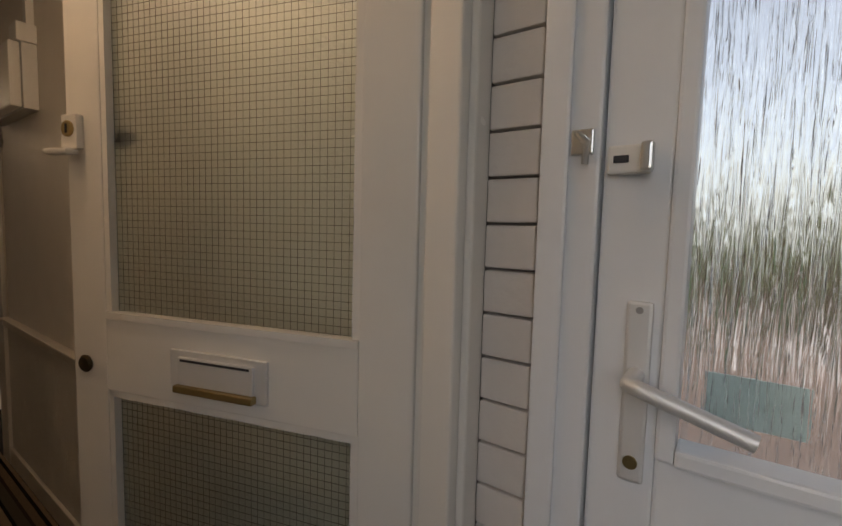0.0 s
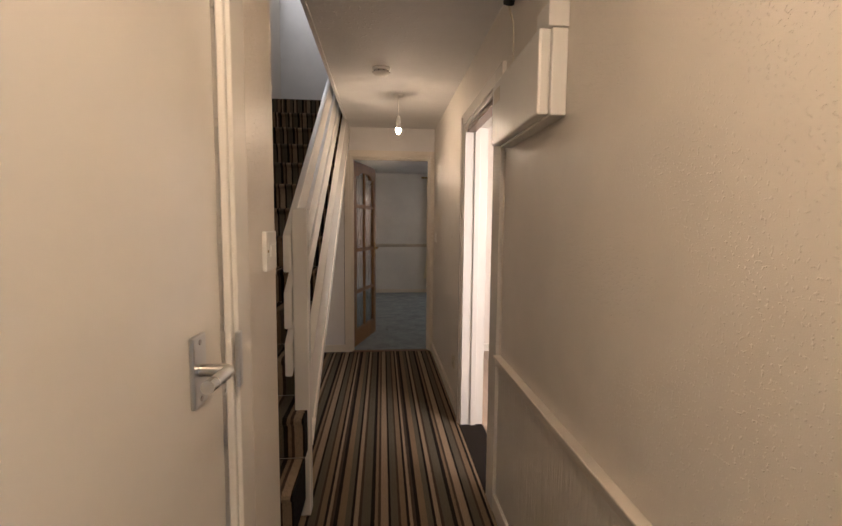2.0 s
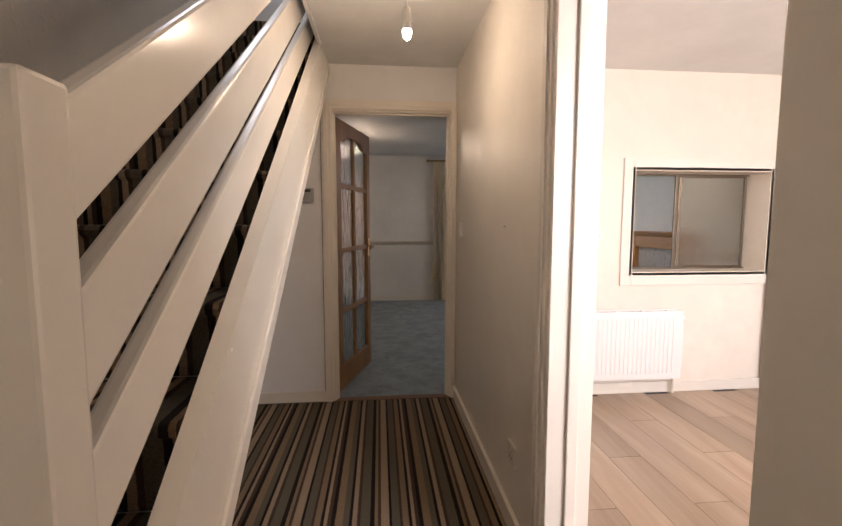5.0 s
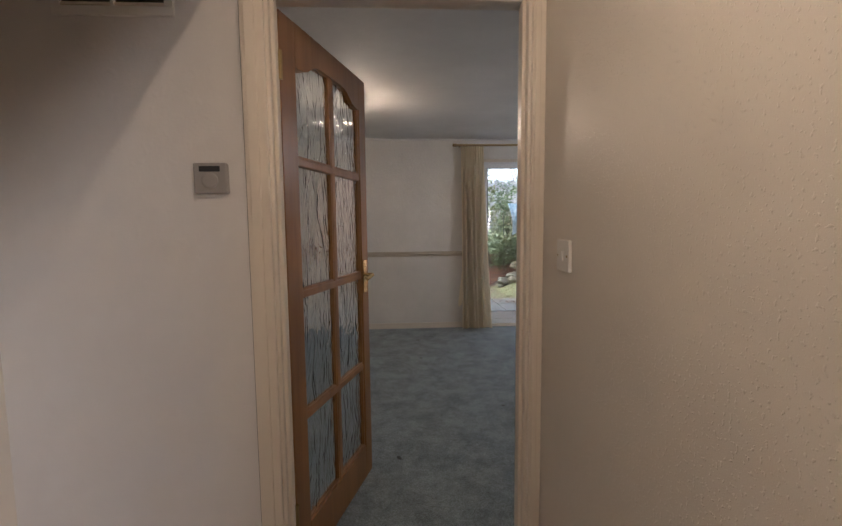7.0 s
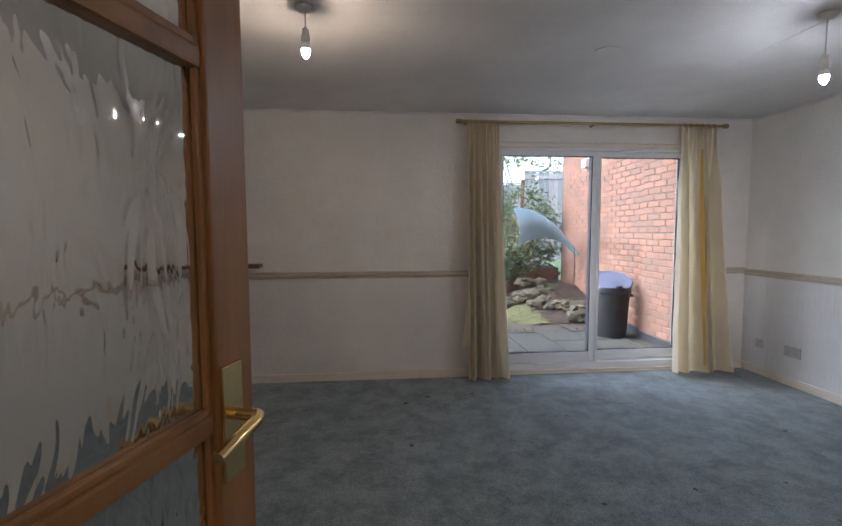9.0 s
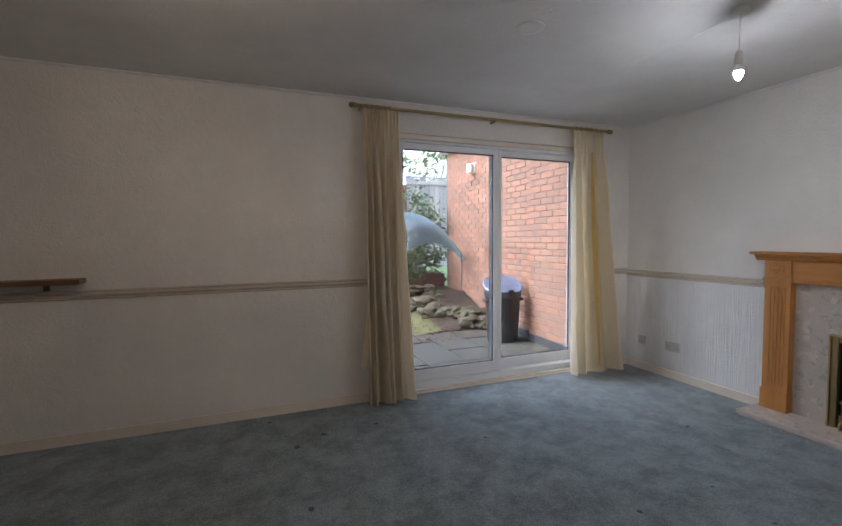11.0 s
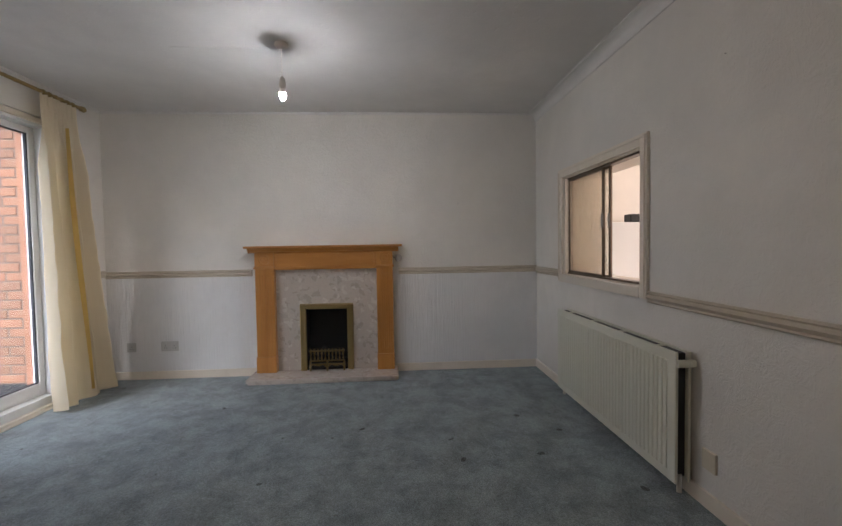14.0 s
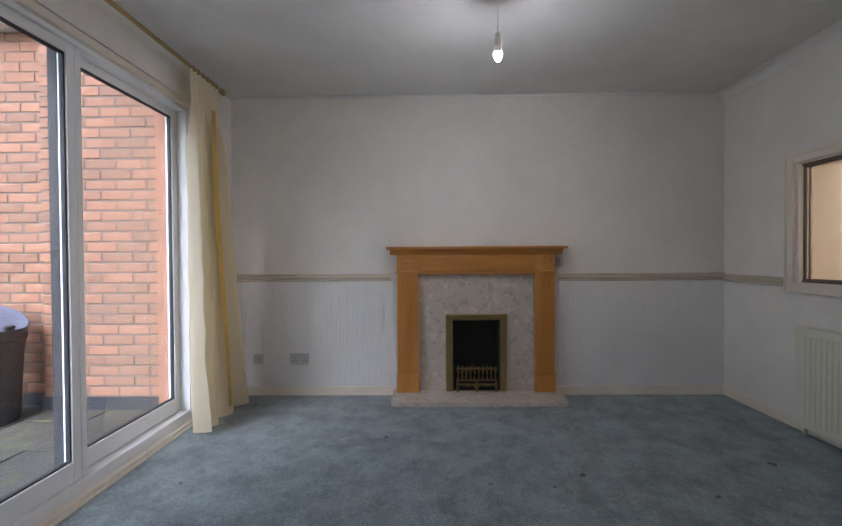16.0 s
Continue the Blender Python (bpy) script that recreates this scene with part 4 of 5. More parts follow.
# ---- lamps ----
def pendant(at, ceil, bulb_mat, label, drop):
    """A ceiling rose, flex, lamp holder and bare bulb whose middle is at the given place."""
    x, y, z = at
    t = thing("pendant_light", (x, y, ceil), label, "lamp", "bare pendant lights")
    part("ceiling_rose", lathe([(0.038, 0.0), (0.040, -0.008), (0.034, -0.020), (0.012, -0.026)], 28, (x, y, ceil - 0.0005)), PLASTIC, t, soft=True)
    part("flex", T((x, y, ceil - 0.025), (x, y, z + 0.075), 0.0028, n=8), PLASTIC, t)
    part("lamp_holder", lathe([(0.006, 0.09), (0.014, 0.085), (0.016, 0.06), (0.019, 0.055), (0.019, 0.030), (0.015, 0.026)], 22, (x, y, z)), PLASTIC, t, soft=True)
    b = part("bulb", lathe([(0.0165, -0.002), (0.0185, -0.012), (0.0158, -0.026), (0.008, -0.038), (0.002, -0.044)], 20, (x, y, z)), bulb_mat, t, "glowing candle bulb", soft=True)
    # added ring round the bulb top, blocks upward light to dim the ceiling
    part("light_baffle", lathe([(0.012, 0.03), (0.0165, 0.018), (0.0188, 0.003), (0.0195, -0.004), (0.0185, -0.005), (0.0172, 0.0), (0.015, 0.002)], 20, (x, y, z)), PLASTIC, b, "white baffle added to hold the bulb's light off the ceiling", soft=True)
    return t


pendant((-0.410, -1.136, 2.045), CZ, BULB_WARM, "bare warm bulb hanging from the hall ceiling", 0.22)
pendant((-0.42, -4.55, 2.06), CZ, BULB_FRONT, "bare warm bulb near the front door", 0.22)
pendant((-0.750, 2.24, 2.115), LZ, BULB_LIV, "bare warm bulb hanging from the living room ceiling", 0.2)
pendant((1.658, 2.108, 2.02), LZ, BULB_COOL, "bare cool white bulb hanging from the living room ceiling", 0.26)

sd = thing("smoke_alarm", (-0.537, -1.68, CZ), "round white smoke alarm on the hall ceiling", "smoke alarm")
part("base", lathe([(0.058, 0.0), (0.058, -0.012), (0.050, -0.014)], 30, (-0.537, -1.68, CZ - 0.0005)), PLASTIC, sd)
part("cover", lathe([(0.050, -0.014), (0.052, -0.03), (0.040, -0.042), (0.012, -0.046)], 30, (-0.537, -1.68, CZ)), PLASTIC, sd, soft=True)
for i in range(10):
    a = i * math.pi / 5
    part("slot", B(-0.537 + 0.052 * math.cos(a) - 0.004, -0.537 + 0.052 * math.cos(a) + 0.004, -1.68 + 0.052 * math.sin(a) - 0.004, -1.68 + 0.052 * math.sin(a) + 0.004, CZ - 0.027, CZ - 0.021), GREY, sd)
# added ridge that draws the shadow streak beside the pendant
bm = extrude_profile([(1.712, LZ), (1.716, LZ - 0.002), (1.722, LZ - 0.003), (1.728, LZ - 0.002), (1.732, LZ)], "y", 2.20, 2.76)
setting("ceiling_ridge", bm, CEIL, "shallow ridge standing for a shadow streak on the living room ceiling")
solo("ceiling_blank", lathe([(0.07, 0), (0.07, -0.004), (0.05, -0.006)], 24, (0.85, 2.6, LZ - 0.0005)), CEIL, "round painted cover on the living room ceiling", "cover plate", base=(0.85, 2.6, LZ))

# ---- living room door ----
ld = thing("glazed_door", (-0.831, 0.105, 0), "brown timber glazed door with wavy glass, standing open", "door", rz=-16.6)
DW, DT = 0.766, 0.038   # leaf along local y, camera side faces local +x
Y0, Y1 = 0.100, DW - 0.080
part("hinge_stile", B(-DT, 0, 0.0, Y0, 0.008, 1.980, bevel=0.003), OAK, ld, local=True)
part("lock_stile", B(-DT, 0, Y1, DW, 0.008, 1.980, bevel=0.003), OAK, ld, local=True)
part("bottom_rail", B(-DT, 0, Y0, Y1, 0.008, 0.175, bevel=0.003), OAK, ld, local=True)
MID = (Y0 + Y1) / 2
# top rail with an arched lower edge
arch = []
for i in range(21):
    y = Y0 + (Y1 - Y0) * i / 20
    u = abs(2 * i / 20 - 1)
    arch.append((y, 1.885 - 0.055 * (1 / (1 + math.exp(-(u - 0.62) * 14)))))
bm = extrude_profile([(y, z) for y, z in arch] + [(Y1, 1.980), (Y0, 1.980)], "x", -DT, 0)
part("top_rail", bm, OAK, ld, local=True)
for z in (0.585, 1.04, 1.512):
    part("glazing_bar", B(-DT + 0.004, -0.004, Y0, Y1, z - 0.014, z + 0.014, bevel=0.005), OAK, ld, local=True)
part("glazing_bar", B(-DT + 0.005, -0.005, MID - 0.014, MID + 0.014, 0.175, 1.885, bevel=0.005), OAK, ld, local=True)
rows = [(0.175, 0.571), (0.599, 1.026), (1.054, 1.498), (1.526, 1.885)]
for z0, z1 in rows:
    for y0, y1 in ((Y0, MID - 0.014), (MID + 0.014, Y1)):
        g = part("glass_pane", B(-DT / 2 - 0.003, -DT / 2 + 0.003, y0, y1, z0, z1 - (0.004 if z1 > 1.8 else 0)), WAVY, ld, "wavy obscured glass", local=True)
        g.visible_shadow = False
        for f0, f1 in ((-DT / 2 + 0.003, -0.007), (-DT + 0.007, -DT / 2 - 0.003)):
            part("glazing_bead", boxes((f0, f1, y0, y0 + 0.009, z0, z1), (f0, f1, y1 - 0.009, y1, z0, z1), (f0, f1, y0 + 0.009, y1 - 0.009, z0, z0 + 0.009), bevel=0.002), OAK, ld, local=True)
for sx, nm in ((0.0, 1), (-DT, -1)):
    hp = part("handle_plate", B(sx, sx + nm * 0.006, DW - 0.075, DW - 0.033, 0.955, 1.115, bevel=0.002), BRASS, ld, "polished brass handle plate", local=True)
    part("lever", pipe([(sx, DW - 0.054, 1.045), (sx + nm * 0.042, DW - 0.054, 1.045), (sx + nm * 0.047, DW - 0.066, 1.043), (sx + nm * 0.047, DW - 0.145, 1.031)], 0.0085, 12), BRASS, hp, soft=True, local=True)
for z in (0.22, 1.76):
    part("hinge", T((0.004, -0.004, z), (0.004, -0.004, z + 0.09), 0.007, n=10), OLDBRASS, ld, local=True)

# ---- patio doors ----
pw = thing("patio_door", (1.5, 4.05, 0), "white framed sliding patio doors with two glass panels, closed", "patio door")
FX0, FX1 = 0.552, 2.448
part("outer_frame", boxes((FX0, FX0 + 0.055, 3.985, 4.10, 0.004, 2.068), (FX1 - 0.055, FX1, 3.985, 4.10, 0.004, 2.068), (FX0 + 0.055, FX1 - 0.055, 3.985, 4.10, 2.01, 2.068), (FX0 + 0.055, FX1 - 0.055, 3.985, 4.10, 0.004, 0.085), bevel=0.004), UPVC, pw)
part("head_trim", B(FX0 - 0.0, FX1, 3.955, 3.984, 2.03, 2.066, bevel=0.003), CREAM, pw)


def sash(x0, x1, y, name, z0, z1, w):
    s = part(name, boxes((x0, x0 + w, y, y + 0.045, z0, z1), (x1 - w, x1, y, y + 0.045, z0, z1), (x0 + w, x1 - w, y, y + 0.045, z0, z0 + 0.09), (x0 + w, x1 - w, y, y + 0.045, z1 - 0.045, z1), bevel=0.004), UPVC, pw)
    part("seal", boxes((x0 + w, x0 + w + 0.007, y + 0.008, y + 0.03, z0 + 0.09, z1 - 0.045), (x1 - w - 0.007, x1 - w, y + 0.008, y + 0.03, z0 + 0.09, z1 - 0.045), (x0 + w, x1 - w, y + 0.008, y + 0.03, z0 + 0.09, z0 + 0.097), (x0 + w, x1 - w, y + 0.008, y + 0.03, z1 - 0.052, z1 - 0.045)), SEAL, s)
    g = part("glass_pane", B(x0 + w, x1 - w, y + 0.018, y + 0.022, z0 + 0.09, z1 - 0.045), CLEAR, s)
    g.visible_shadow = False


sash(FX0 + 0.056, 1.525, 4.0, "sliding_sash", 0.087, 2.008, 0.045)
sash(1.492, FX1 - 0.056, 4.048, "fixed_sash", 0.087, 2.008, 0.052)
part("meeting_seal", B(1.484, 1.4915, 4.050, 4.090, 0.09, 2.005), SEAL, pw)
part("meeting_cover", B(1.527, 1.560, 4.0, 4.045, 0.087, 2.008, bevel=0.003), UPVC, pw)
setting("trim_patio_threshold", boxes((FX0, FX1, 3.952, 3.984, 0.0, 0.030), (FX0, FX1, 3.938, 3.952, 0.0, 0.010)), CREAM, "cream timber threshold strip at the patio doors")
setting("window_sill_outside", boxes((FX0, FX1, 4.101, 4.30, -0.03, 0.03), bevel=0.004), SLAB, "concrete sill outside the patio doors")

# ---- curtains and pole ----
RY, RZ = 3.848, 2.212
cp = thing("curtain_pole", (1.42, RY, RZ), "brass curtain pole over the patio doors", "curtain pole")
part("pole", T((0.25, RY, RZ), (2.59, RY, RZ), 0.012, n=18), OLDBRASS, cp, soft=True)
for x, s in ((0.25, -1), (2.59, 1)):
    part("finial", lathe([(0.012, 0), (0.020, s * 0.004), (0.020, s * 0.012), (0.014, s * 0.018), (0.021, s * 0.03), (0.016, s * 0.042), (0.004, s * 0.048)], 20, (x, RY, RZ), "x"), OLDBRASS, cp, soft=True)
for x in (0.30, 1.42, 2.55):
    part("bracket", B(x - 0.008, x + 0.008, RY, LY1, RZ - 0.010, RZ + 0.006, bevel=0.002), OLDBRASS, cp)


def curtain(xt0, xt1, xb0, xb1, y, z1, z0, folds, seed, label, deep, kick):
    """Gathered heading of narrow pleats that opens into deep uneven folds and pools at the hem."""
    rnd = random.Random(seed)
    widths = [rnd.uniform(0.65, 1.45) for _ in range(folds)]
    total = sum(widths)
    edges = [0.0]
    for w in widths:
        edges.append(edges[-1] + w / total)
    sway = [rnd.uniform(-0.05, 0.05) for _ in range(folds + 1)]
    tall = [rnd.uniform(0.6, 1.25) for _ in range(folds + 1)]
    lean = [rnd.uniform(-1, 1) for _ in range(folds + 1)]
    bm = bmesh.new()
    nu, nv = folds * 26, 72
    grid = []
    for j in range(nv + 1):
        v = j / nv
        z = z1 + (z0 - z1) * v
        open_up = min(1.0, max(0.0, (v - 0.035) / 0.22))
        open_up = open_up * open_up * (3 - 2 * open_up)
        spread = v ** 1.4
        row = []
        for i in range(nu + 1):
            u = i / nu
            k = max(n for n in range(folds) if u >= edges[n] - 1e-9)
            q = (u - edges[k]) / (edges[k + 1] - edges[k])
            blend = q * q * (3 - 2 * q)
            size = tall[k] * (1 - blend) + tall[k + 1] * blend
            shift = (sway[k] * (1 - blend) + sway[k + 1] * blend) * spread
            lip = lean[k] * (1 - blend) + lean[k + 1] * blend
            wave = math.cos(2 * math.pi * q)
            fold = math.copysign(abs(wave) ** 0.75, wave)
            x = (xt0 + (xt1 - xt0) * u) * (1 - spread) + (xb0 + (xb1 - xb0) * u) * spread
            x += (shift * 0.5 + 0.016 * lip * math.sin(2 * math.pi * q)) * open_up
            pleat = 0.010 * math.cos(2 * math.pi * (u + 0.03 * math.sin(9 * u + seed)) * folds * 2.2) * (1 - open_up)
            crease = 0.006 * noise.noise((u * 6 + seed, z * 4.0, 0.5)) + 0.004 * noise.noise((u * 17, z * 9.0, seed))
            yy = y - kick * v ** 2.2 + pleat - deep * size * fold * open_up * (0.55 + 0.45 * v) + crease * 2.0 * open_up
            lift = 0.012 * (1 + wave) * v ** 10
            row.append(bm.verts.new((x, yy, z + lift)))
        grid.append(row)
    for r, s in zip(grid, grid[1:]):
        for i in range(nu):
            bm.faces.new((r[i], r[i + 1], s[i + 1], s[i]))
    bmesh.ops.solidify(bm, geom=bm.faces[:], thickness=0.003)
    t = thing("curtain", ((xt0 + xt1) / 2, y, z0), label, "curtain", "pair of patio door curtains")
    part("cloth", bm, CURTAIN, t, soft=True)
    for i in range(6):
        x = xt0 + (xt1 - xt0) * (i + 0.5) / 6
        part("curtain_ring", lathe([(0.0145, -0.003), (0.0175, -0.003), (0.0175, 0.003), (0.0145, 0.003)], 18, (x, RY, RZ), "x"), OLDBRASS, t)
    return t


left_curtain = curtain(0.305, 0.575, 0.330, 0.640, 3.850, 2.205, 0.006, 5, 3, "cream lined curtain hanging in deep folds, pulled open", 0.070, 0.030)
tb = extrude_profile([(0.36, 1.0), (0.33, 0.8), (0.285, 0.42), (0.27, 0.30), (0.285, 0.27), (0.315, 0.30), (0.36, 0.6), (0.385, 0.9)], "y", 3.885, 3.889)
part("tieback", tb, CURTAIN, left_curtain, "cream cloth tieback hanging loose")
right_curtain = curtain(2.200, 2.530, 2.200, 2.690, 3.850, 2.205, 0.006, 4, 8, "cream lined curtain with a yellow glow strip, pulled open", 0.075, 0.035)
# separate yellow strip along a fold, in place of light shining through the cloth
bm = bmesh.new()
strip = []
for j in range(31):
    v = j / 30
    z = 2.0 - 1.90 * v
    x = 2.355 + 0.075 * v + 0.012 * math.sin(4 * v)
    w = 0.028 * math.sin(math.pi * min(1, v * 1.05 + 0.02)) + 0.004
    y = 3.778 - 0.045 * v + 0.01 * math.sin(5 * v)
    strip.append([bm.verts.new((x - w, y + 0.02, z)), bm.verts.new((x, y, z)), bm.verts.new((x + w, y + 0.025, z))])
for a, b in zip(strip, strip[1:]):
    for i in range(2):
        bm.faces.new((a[i], a[i + 1], b[i + 1], b[i]))
bmesh.ops.solidify(bm, geom=bm.faces[:], thickness=0.003)
part("lining", bm, GLOWSTRIP, right_curtain, "yellow strip for daylight glowing through a fold", soft=True)

# ---- fireplace ----
fs = thing("fireplace_surround", (2.93, 2.08, 0.045), "honey pine fireplace surround with fluted legs", "fireplace")
FXF, XW = 2.872, LX1 - 0.001
for y0, y1 in ((2.512, 2.672), (1.492, 1.634)):
    lg = part("leg", B(FXF, XW, y0, y1, 0.046, 0.945, bevel=0.003), PINE, fs)
    n = 5
    w = (y1 - y0 - 0.05) / n
    for i in range(n):
        c = y0 + 0.025 + w * (i + 0.5)
        part("flute", B(FXF - 0.005, FXF + 0.001, c - w * 0.32, c + w * 0.32, 0.22, 0.90, bevel=0.0022), PINE, lg)
    part("plinth_block", B(FXF - 0.012, XW, y0 - 0.004, y1 + 0.004, 0.046, 0.185, bevel=0.003), PINE, fs)
    part("cap_mould", boxes((FXF - 0.014, XW, y0 - 0.010, y1 + 0.010, 0.945, 0.958), (FXF - 0.008, XW, y0 - 0.006, y1 + 0.006, 0.958, 0.968), bevel=0.003), PINEY, fs)
    bk = part("corner_block", B(FXF - 0.006, XW, y0, y1, 0.968, 1.082, bevel=0.003), PINE, fs)
    cy = (y0 + y1) / 2
    part("rosette", lathe([(0.046, 0), (0.046, -0.006), (0.036, -0.003), (0.030, -0.008), (0.020, -0.004), (0.012, -0.009), (0.003, -0.010)], 28, (FXF - 0.006, cy, 1.025), "x"), PINEY, bk, soft=True)
part("frieze", B(FXF + 0.004, XW, 1.634, 2.512, 0.935, 1.082, bevel=0.002), PINEY, fs)
part("frieze_panel", B(FXF - 0.003, FXF + 0.005, 1.655, 2.492, 0.962, 1.070, bevel=0.003), PINEY, fs)
prof = [(XW, 1.082), (FXF - 0.008, 1.082), (FXF - 0.014, 1.092), (FXF - 0.024, 1.096), (FXF - 0.030, 1.110), (FXF - 0.040, 1.118), (FXF - 0.044, 1.122), (XW, 1.122)]
part("cornice", extrude_profile(prof, "y", 1.440, 2.722), PINEY, fs)
part("shelf", B(2.815, XW, 1.408, 2.748, 1.122, 1.142, bevel=0.005), PINEY, fs)

bp = solo("marble_back_panel", extrude_profile([(1.635, 0.046), (1.882, 0.046), (1.882, 0.60), (2.272, 0.60), (2.272, 0.046), (2.511, 0.046), (2.511, 0.935), (1.635, 0.935)], "x", 2.925, XW), MARBLE, "beige fossil marble fireplace back panel", "fireplace", base=(2.94, 2.08, 0.046))
hs = solo("hearth", boxes((2.664, XW, 1.458, 2.708, 0.016, 0.045), (2.674, XW, 1.468, 2.698, 0.0, 0.016), bevel=0.003), HEARTH, "pale pinkish marble hearth slab", "hearth", base=(2.8, 2.08, 0.0))
fi = thing("gas_fire", (2.92, 2.077, 0.045), "gas fire with brass trim and brass fret", "fire")
part("trim", boxes((2.892, 2.924, 1.847, 1.900, 0.046, 0.632), (2.892, 2.924, 2.254, 2.307, 0.046, 0.632), (2.892, 2.924, 1.900, 2.254, 0.585, 0.632), bevel=0.006), OLDBRASS, fi, "brass frame")
part("trim_edge", boxes((2.884, 2.893, 1.853, 1.864, 0.046, 0.626), (2.884, 2.893, 2.290, 2.301, 0.046, 0.626), (2.884, 2.893, 1.864, 2.290, 0.615, 0.626), bevel=0.002), OLDBRASS, fi)
part("firebox", boxes((3.105, 3.11, 1.885, 2.269, 0.046, 0.60), (2.924, 3.105, 1.885, 1.889, 0.046, 0.60), (2.924, 3.105, 2.265, 2.269, 0.046, 0.60), (2.924, 3.105, 1.889, 2.265, 0.596, 0.60), (2.924, 3.105, 1.889, 2.265, 0.046, 0.06)), SOOT, fi, "black firebox")
fr = part("fret", boxes((2.868, 2.884, 1.925, 2.230, 0.215, 0.228), (2.868, 2.884, 1.925, 2.230, 0.130, 0.142), bevel=0.003), FRETBRASS, fi, "brass fret")
for i in range(10):
    y = 1.938 + i * 0.0310
    part("baluster", lathe([(0.004, 0.142), (0.008, 0.155), (0.0035, 0.175), (0.008, 0.200), (0.004, 0.215)], 10, (2.876, y, 0)), FRETBRASS, fr, soft=True)
    part("baluster_finial", lathe([(0.004, 0.228), (0.007, 0.234), (0.002, 0.243)], 10, (2.876, y, 0)), FRETBRASS, fr)
for y0, y1, s in ((1.925, 2.075, 1), (2.080, 2.230, -1)):
    pts = []
    for i in range(13):
        u = i / 12
        pts.append((2.872, y0 + (y1 - y0) * u, 0.075 + 0.030 * math.sin(math.pi * (u if s > 0 else 1 - u)) + 0.012 * math.sin(3 * math.pi * u)))
    part("scroll", pipe(pts, 0.006, 8), FRETBRASS, fr, soft=True)
part("scroll_rail", B(2.868, 2.882, 1.925, 2.230, 0.100, 0.112, bevel=0.003), FRETBRASS, fr)
for y in (1.93, 2.077, 2.222):
    part("foot", B(2.868, 2.884, y - 0.008, y + 0.008, 0.046, 0.130, bevel=0.003), FRETBRASS, fr)
for i in range(9):
    bm = bmesh.new()
    bmesh.ops.create_icosphere(bm, subdivisions=1, radius=0.034, matrix=Matrix.Translation((2.97 + 0.04 * (i % 2), 1.93 + i * 0.037, 0.165 + 0.02 * (i % 3))))
    part("coal", bm, SOOT, fi)
gb = thing("wall_fitting", (LX1, 1.44, 1.0), "small round grey fitting on the wall beside the mantel", "wall fitting")
part("body", lathe([(0.030, 0.0), (0.034, -0.006), (0.034, -0.024), (0.028, -0.034), (0.012, -0.038), (0.010, -0.050), (0.003, -0.051)], 24, (0, 0, 0.02), "x"), GREY, gb, soft=True, local=True)
part("stub", T((-0.018, 0.03, 0.028), (-0.018, 0.075, 0.046), 0.010, n=12), GREY, gb, local=True)

# ---- serving hatch ----
ht = thing("serving_hatch", (1.79, LY0, 0.83), "serving hatch with sliding patterned glass, half open", "hatch")
for nm, row in (("side_architrave", (1.200, 1.262, LY0 + 0.001, LY0 + 0.020, 0.832, 1.685)), ("side_architrave", (2.318, 2.385, LY0 + 0.001, LY0 + 0.020, 0.832, 1.685)),
                ("head_architrave", (1.263, 2.317, LY0 + 0.001, LY0 + 0.020, 1.622, 1.685)), ("sill_architrave", (1.263, 2.317, LY0 + 0.001, LY0 + 0.024, 0.832, 0.892)),
                ("bead", (1.212, 1.224, LY0 + 0.020, LY0 + 0.027, 0.845, 1.675)), ("bead", (2.362, 2.374, LY0 + 0.020, LY0 + 0.027, 0.845, 1.675)), ("bead", (1.225, 2.361, LY0 + 0.020, LY0 + 0.027, 1.662, 1.675))):
    part(nm, B(*row, bevel=0.003), CREAM, ht)
part("lining", boxes((1.241, 1.266, -0.075, LY0, 0.871, 1.639), (2.294, 2.319, -0.075, LY0, 0.871, 1.639), (1.266, 2.294, -0.075, LY0, 1.614, 1.639), (1.266, 2.294, -0.075, LY0, 0.871, 0.896), bevel=0.002), CREAM, ht)
part("kitchen_architrave", boxes((1.18, 1.262, -0.075, -0.058, 0.80, 1.70), (2.298, 2.38, -0.075, -0.058, 0.80, 1.70), (1.262, 2.298, -0.075, -0.058, 1.618, 1.70), (1.262, 2.298, -0.075, -0.058, 0.80, 0.892), bevel=0.002), GLOSS, ht)
ALU = surface("bronze_metal", (0.22, 0.18, 0.14), 0.35, 0.9, vary=0.15, bump=0.03)
for z in (0.896, 1.602):
    part("track", B(1.266, 2.294, 0.115, 0.160, z, z + 0.012), ALU, ht)
for x0, x1, y in ((1.745, 2.292, 0.140), (1.700, 2.28, 0.118)):
    s = part("sliding_panel", boxes((x0, x0 + 0.022, y, y + 0.014, 0.908, 1.602), (x1 - 0.014, x1, y, y + 0.014, 0.908, 1.602), (x0 + 0.022, x1 - 0.014, y, y + 0.014, 0.908, 0.920), (x0 + 0.022, x1 - 0.014, y, y + 0.014, 1.590, 1.602), bevel=0.002), ALU, ht)
    g = part("glass_pane", B(x0 + 0.022, x1 - 0.014, y + 0.004, y + 0.009, 0.920, 1.590), PATTERN, s, "patterned obscured glass")
    g.visible_shadow = False
    part("finger_pull", B(x0 + 0.002, x0 + 0.026, y + 0.014, y + 0.020, 1.22, 1.31, bevel=0.002), GREY, s)


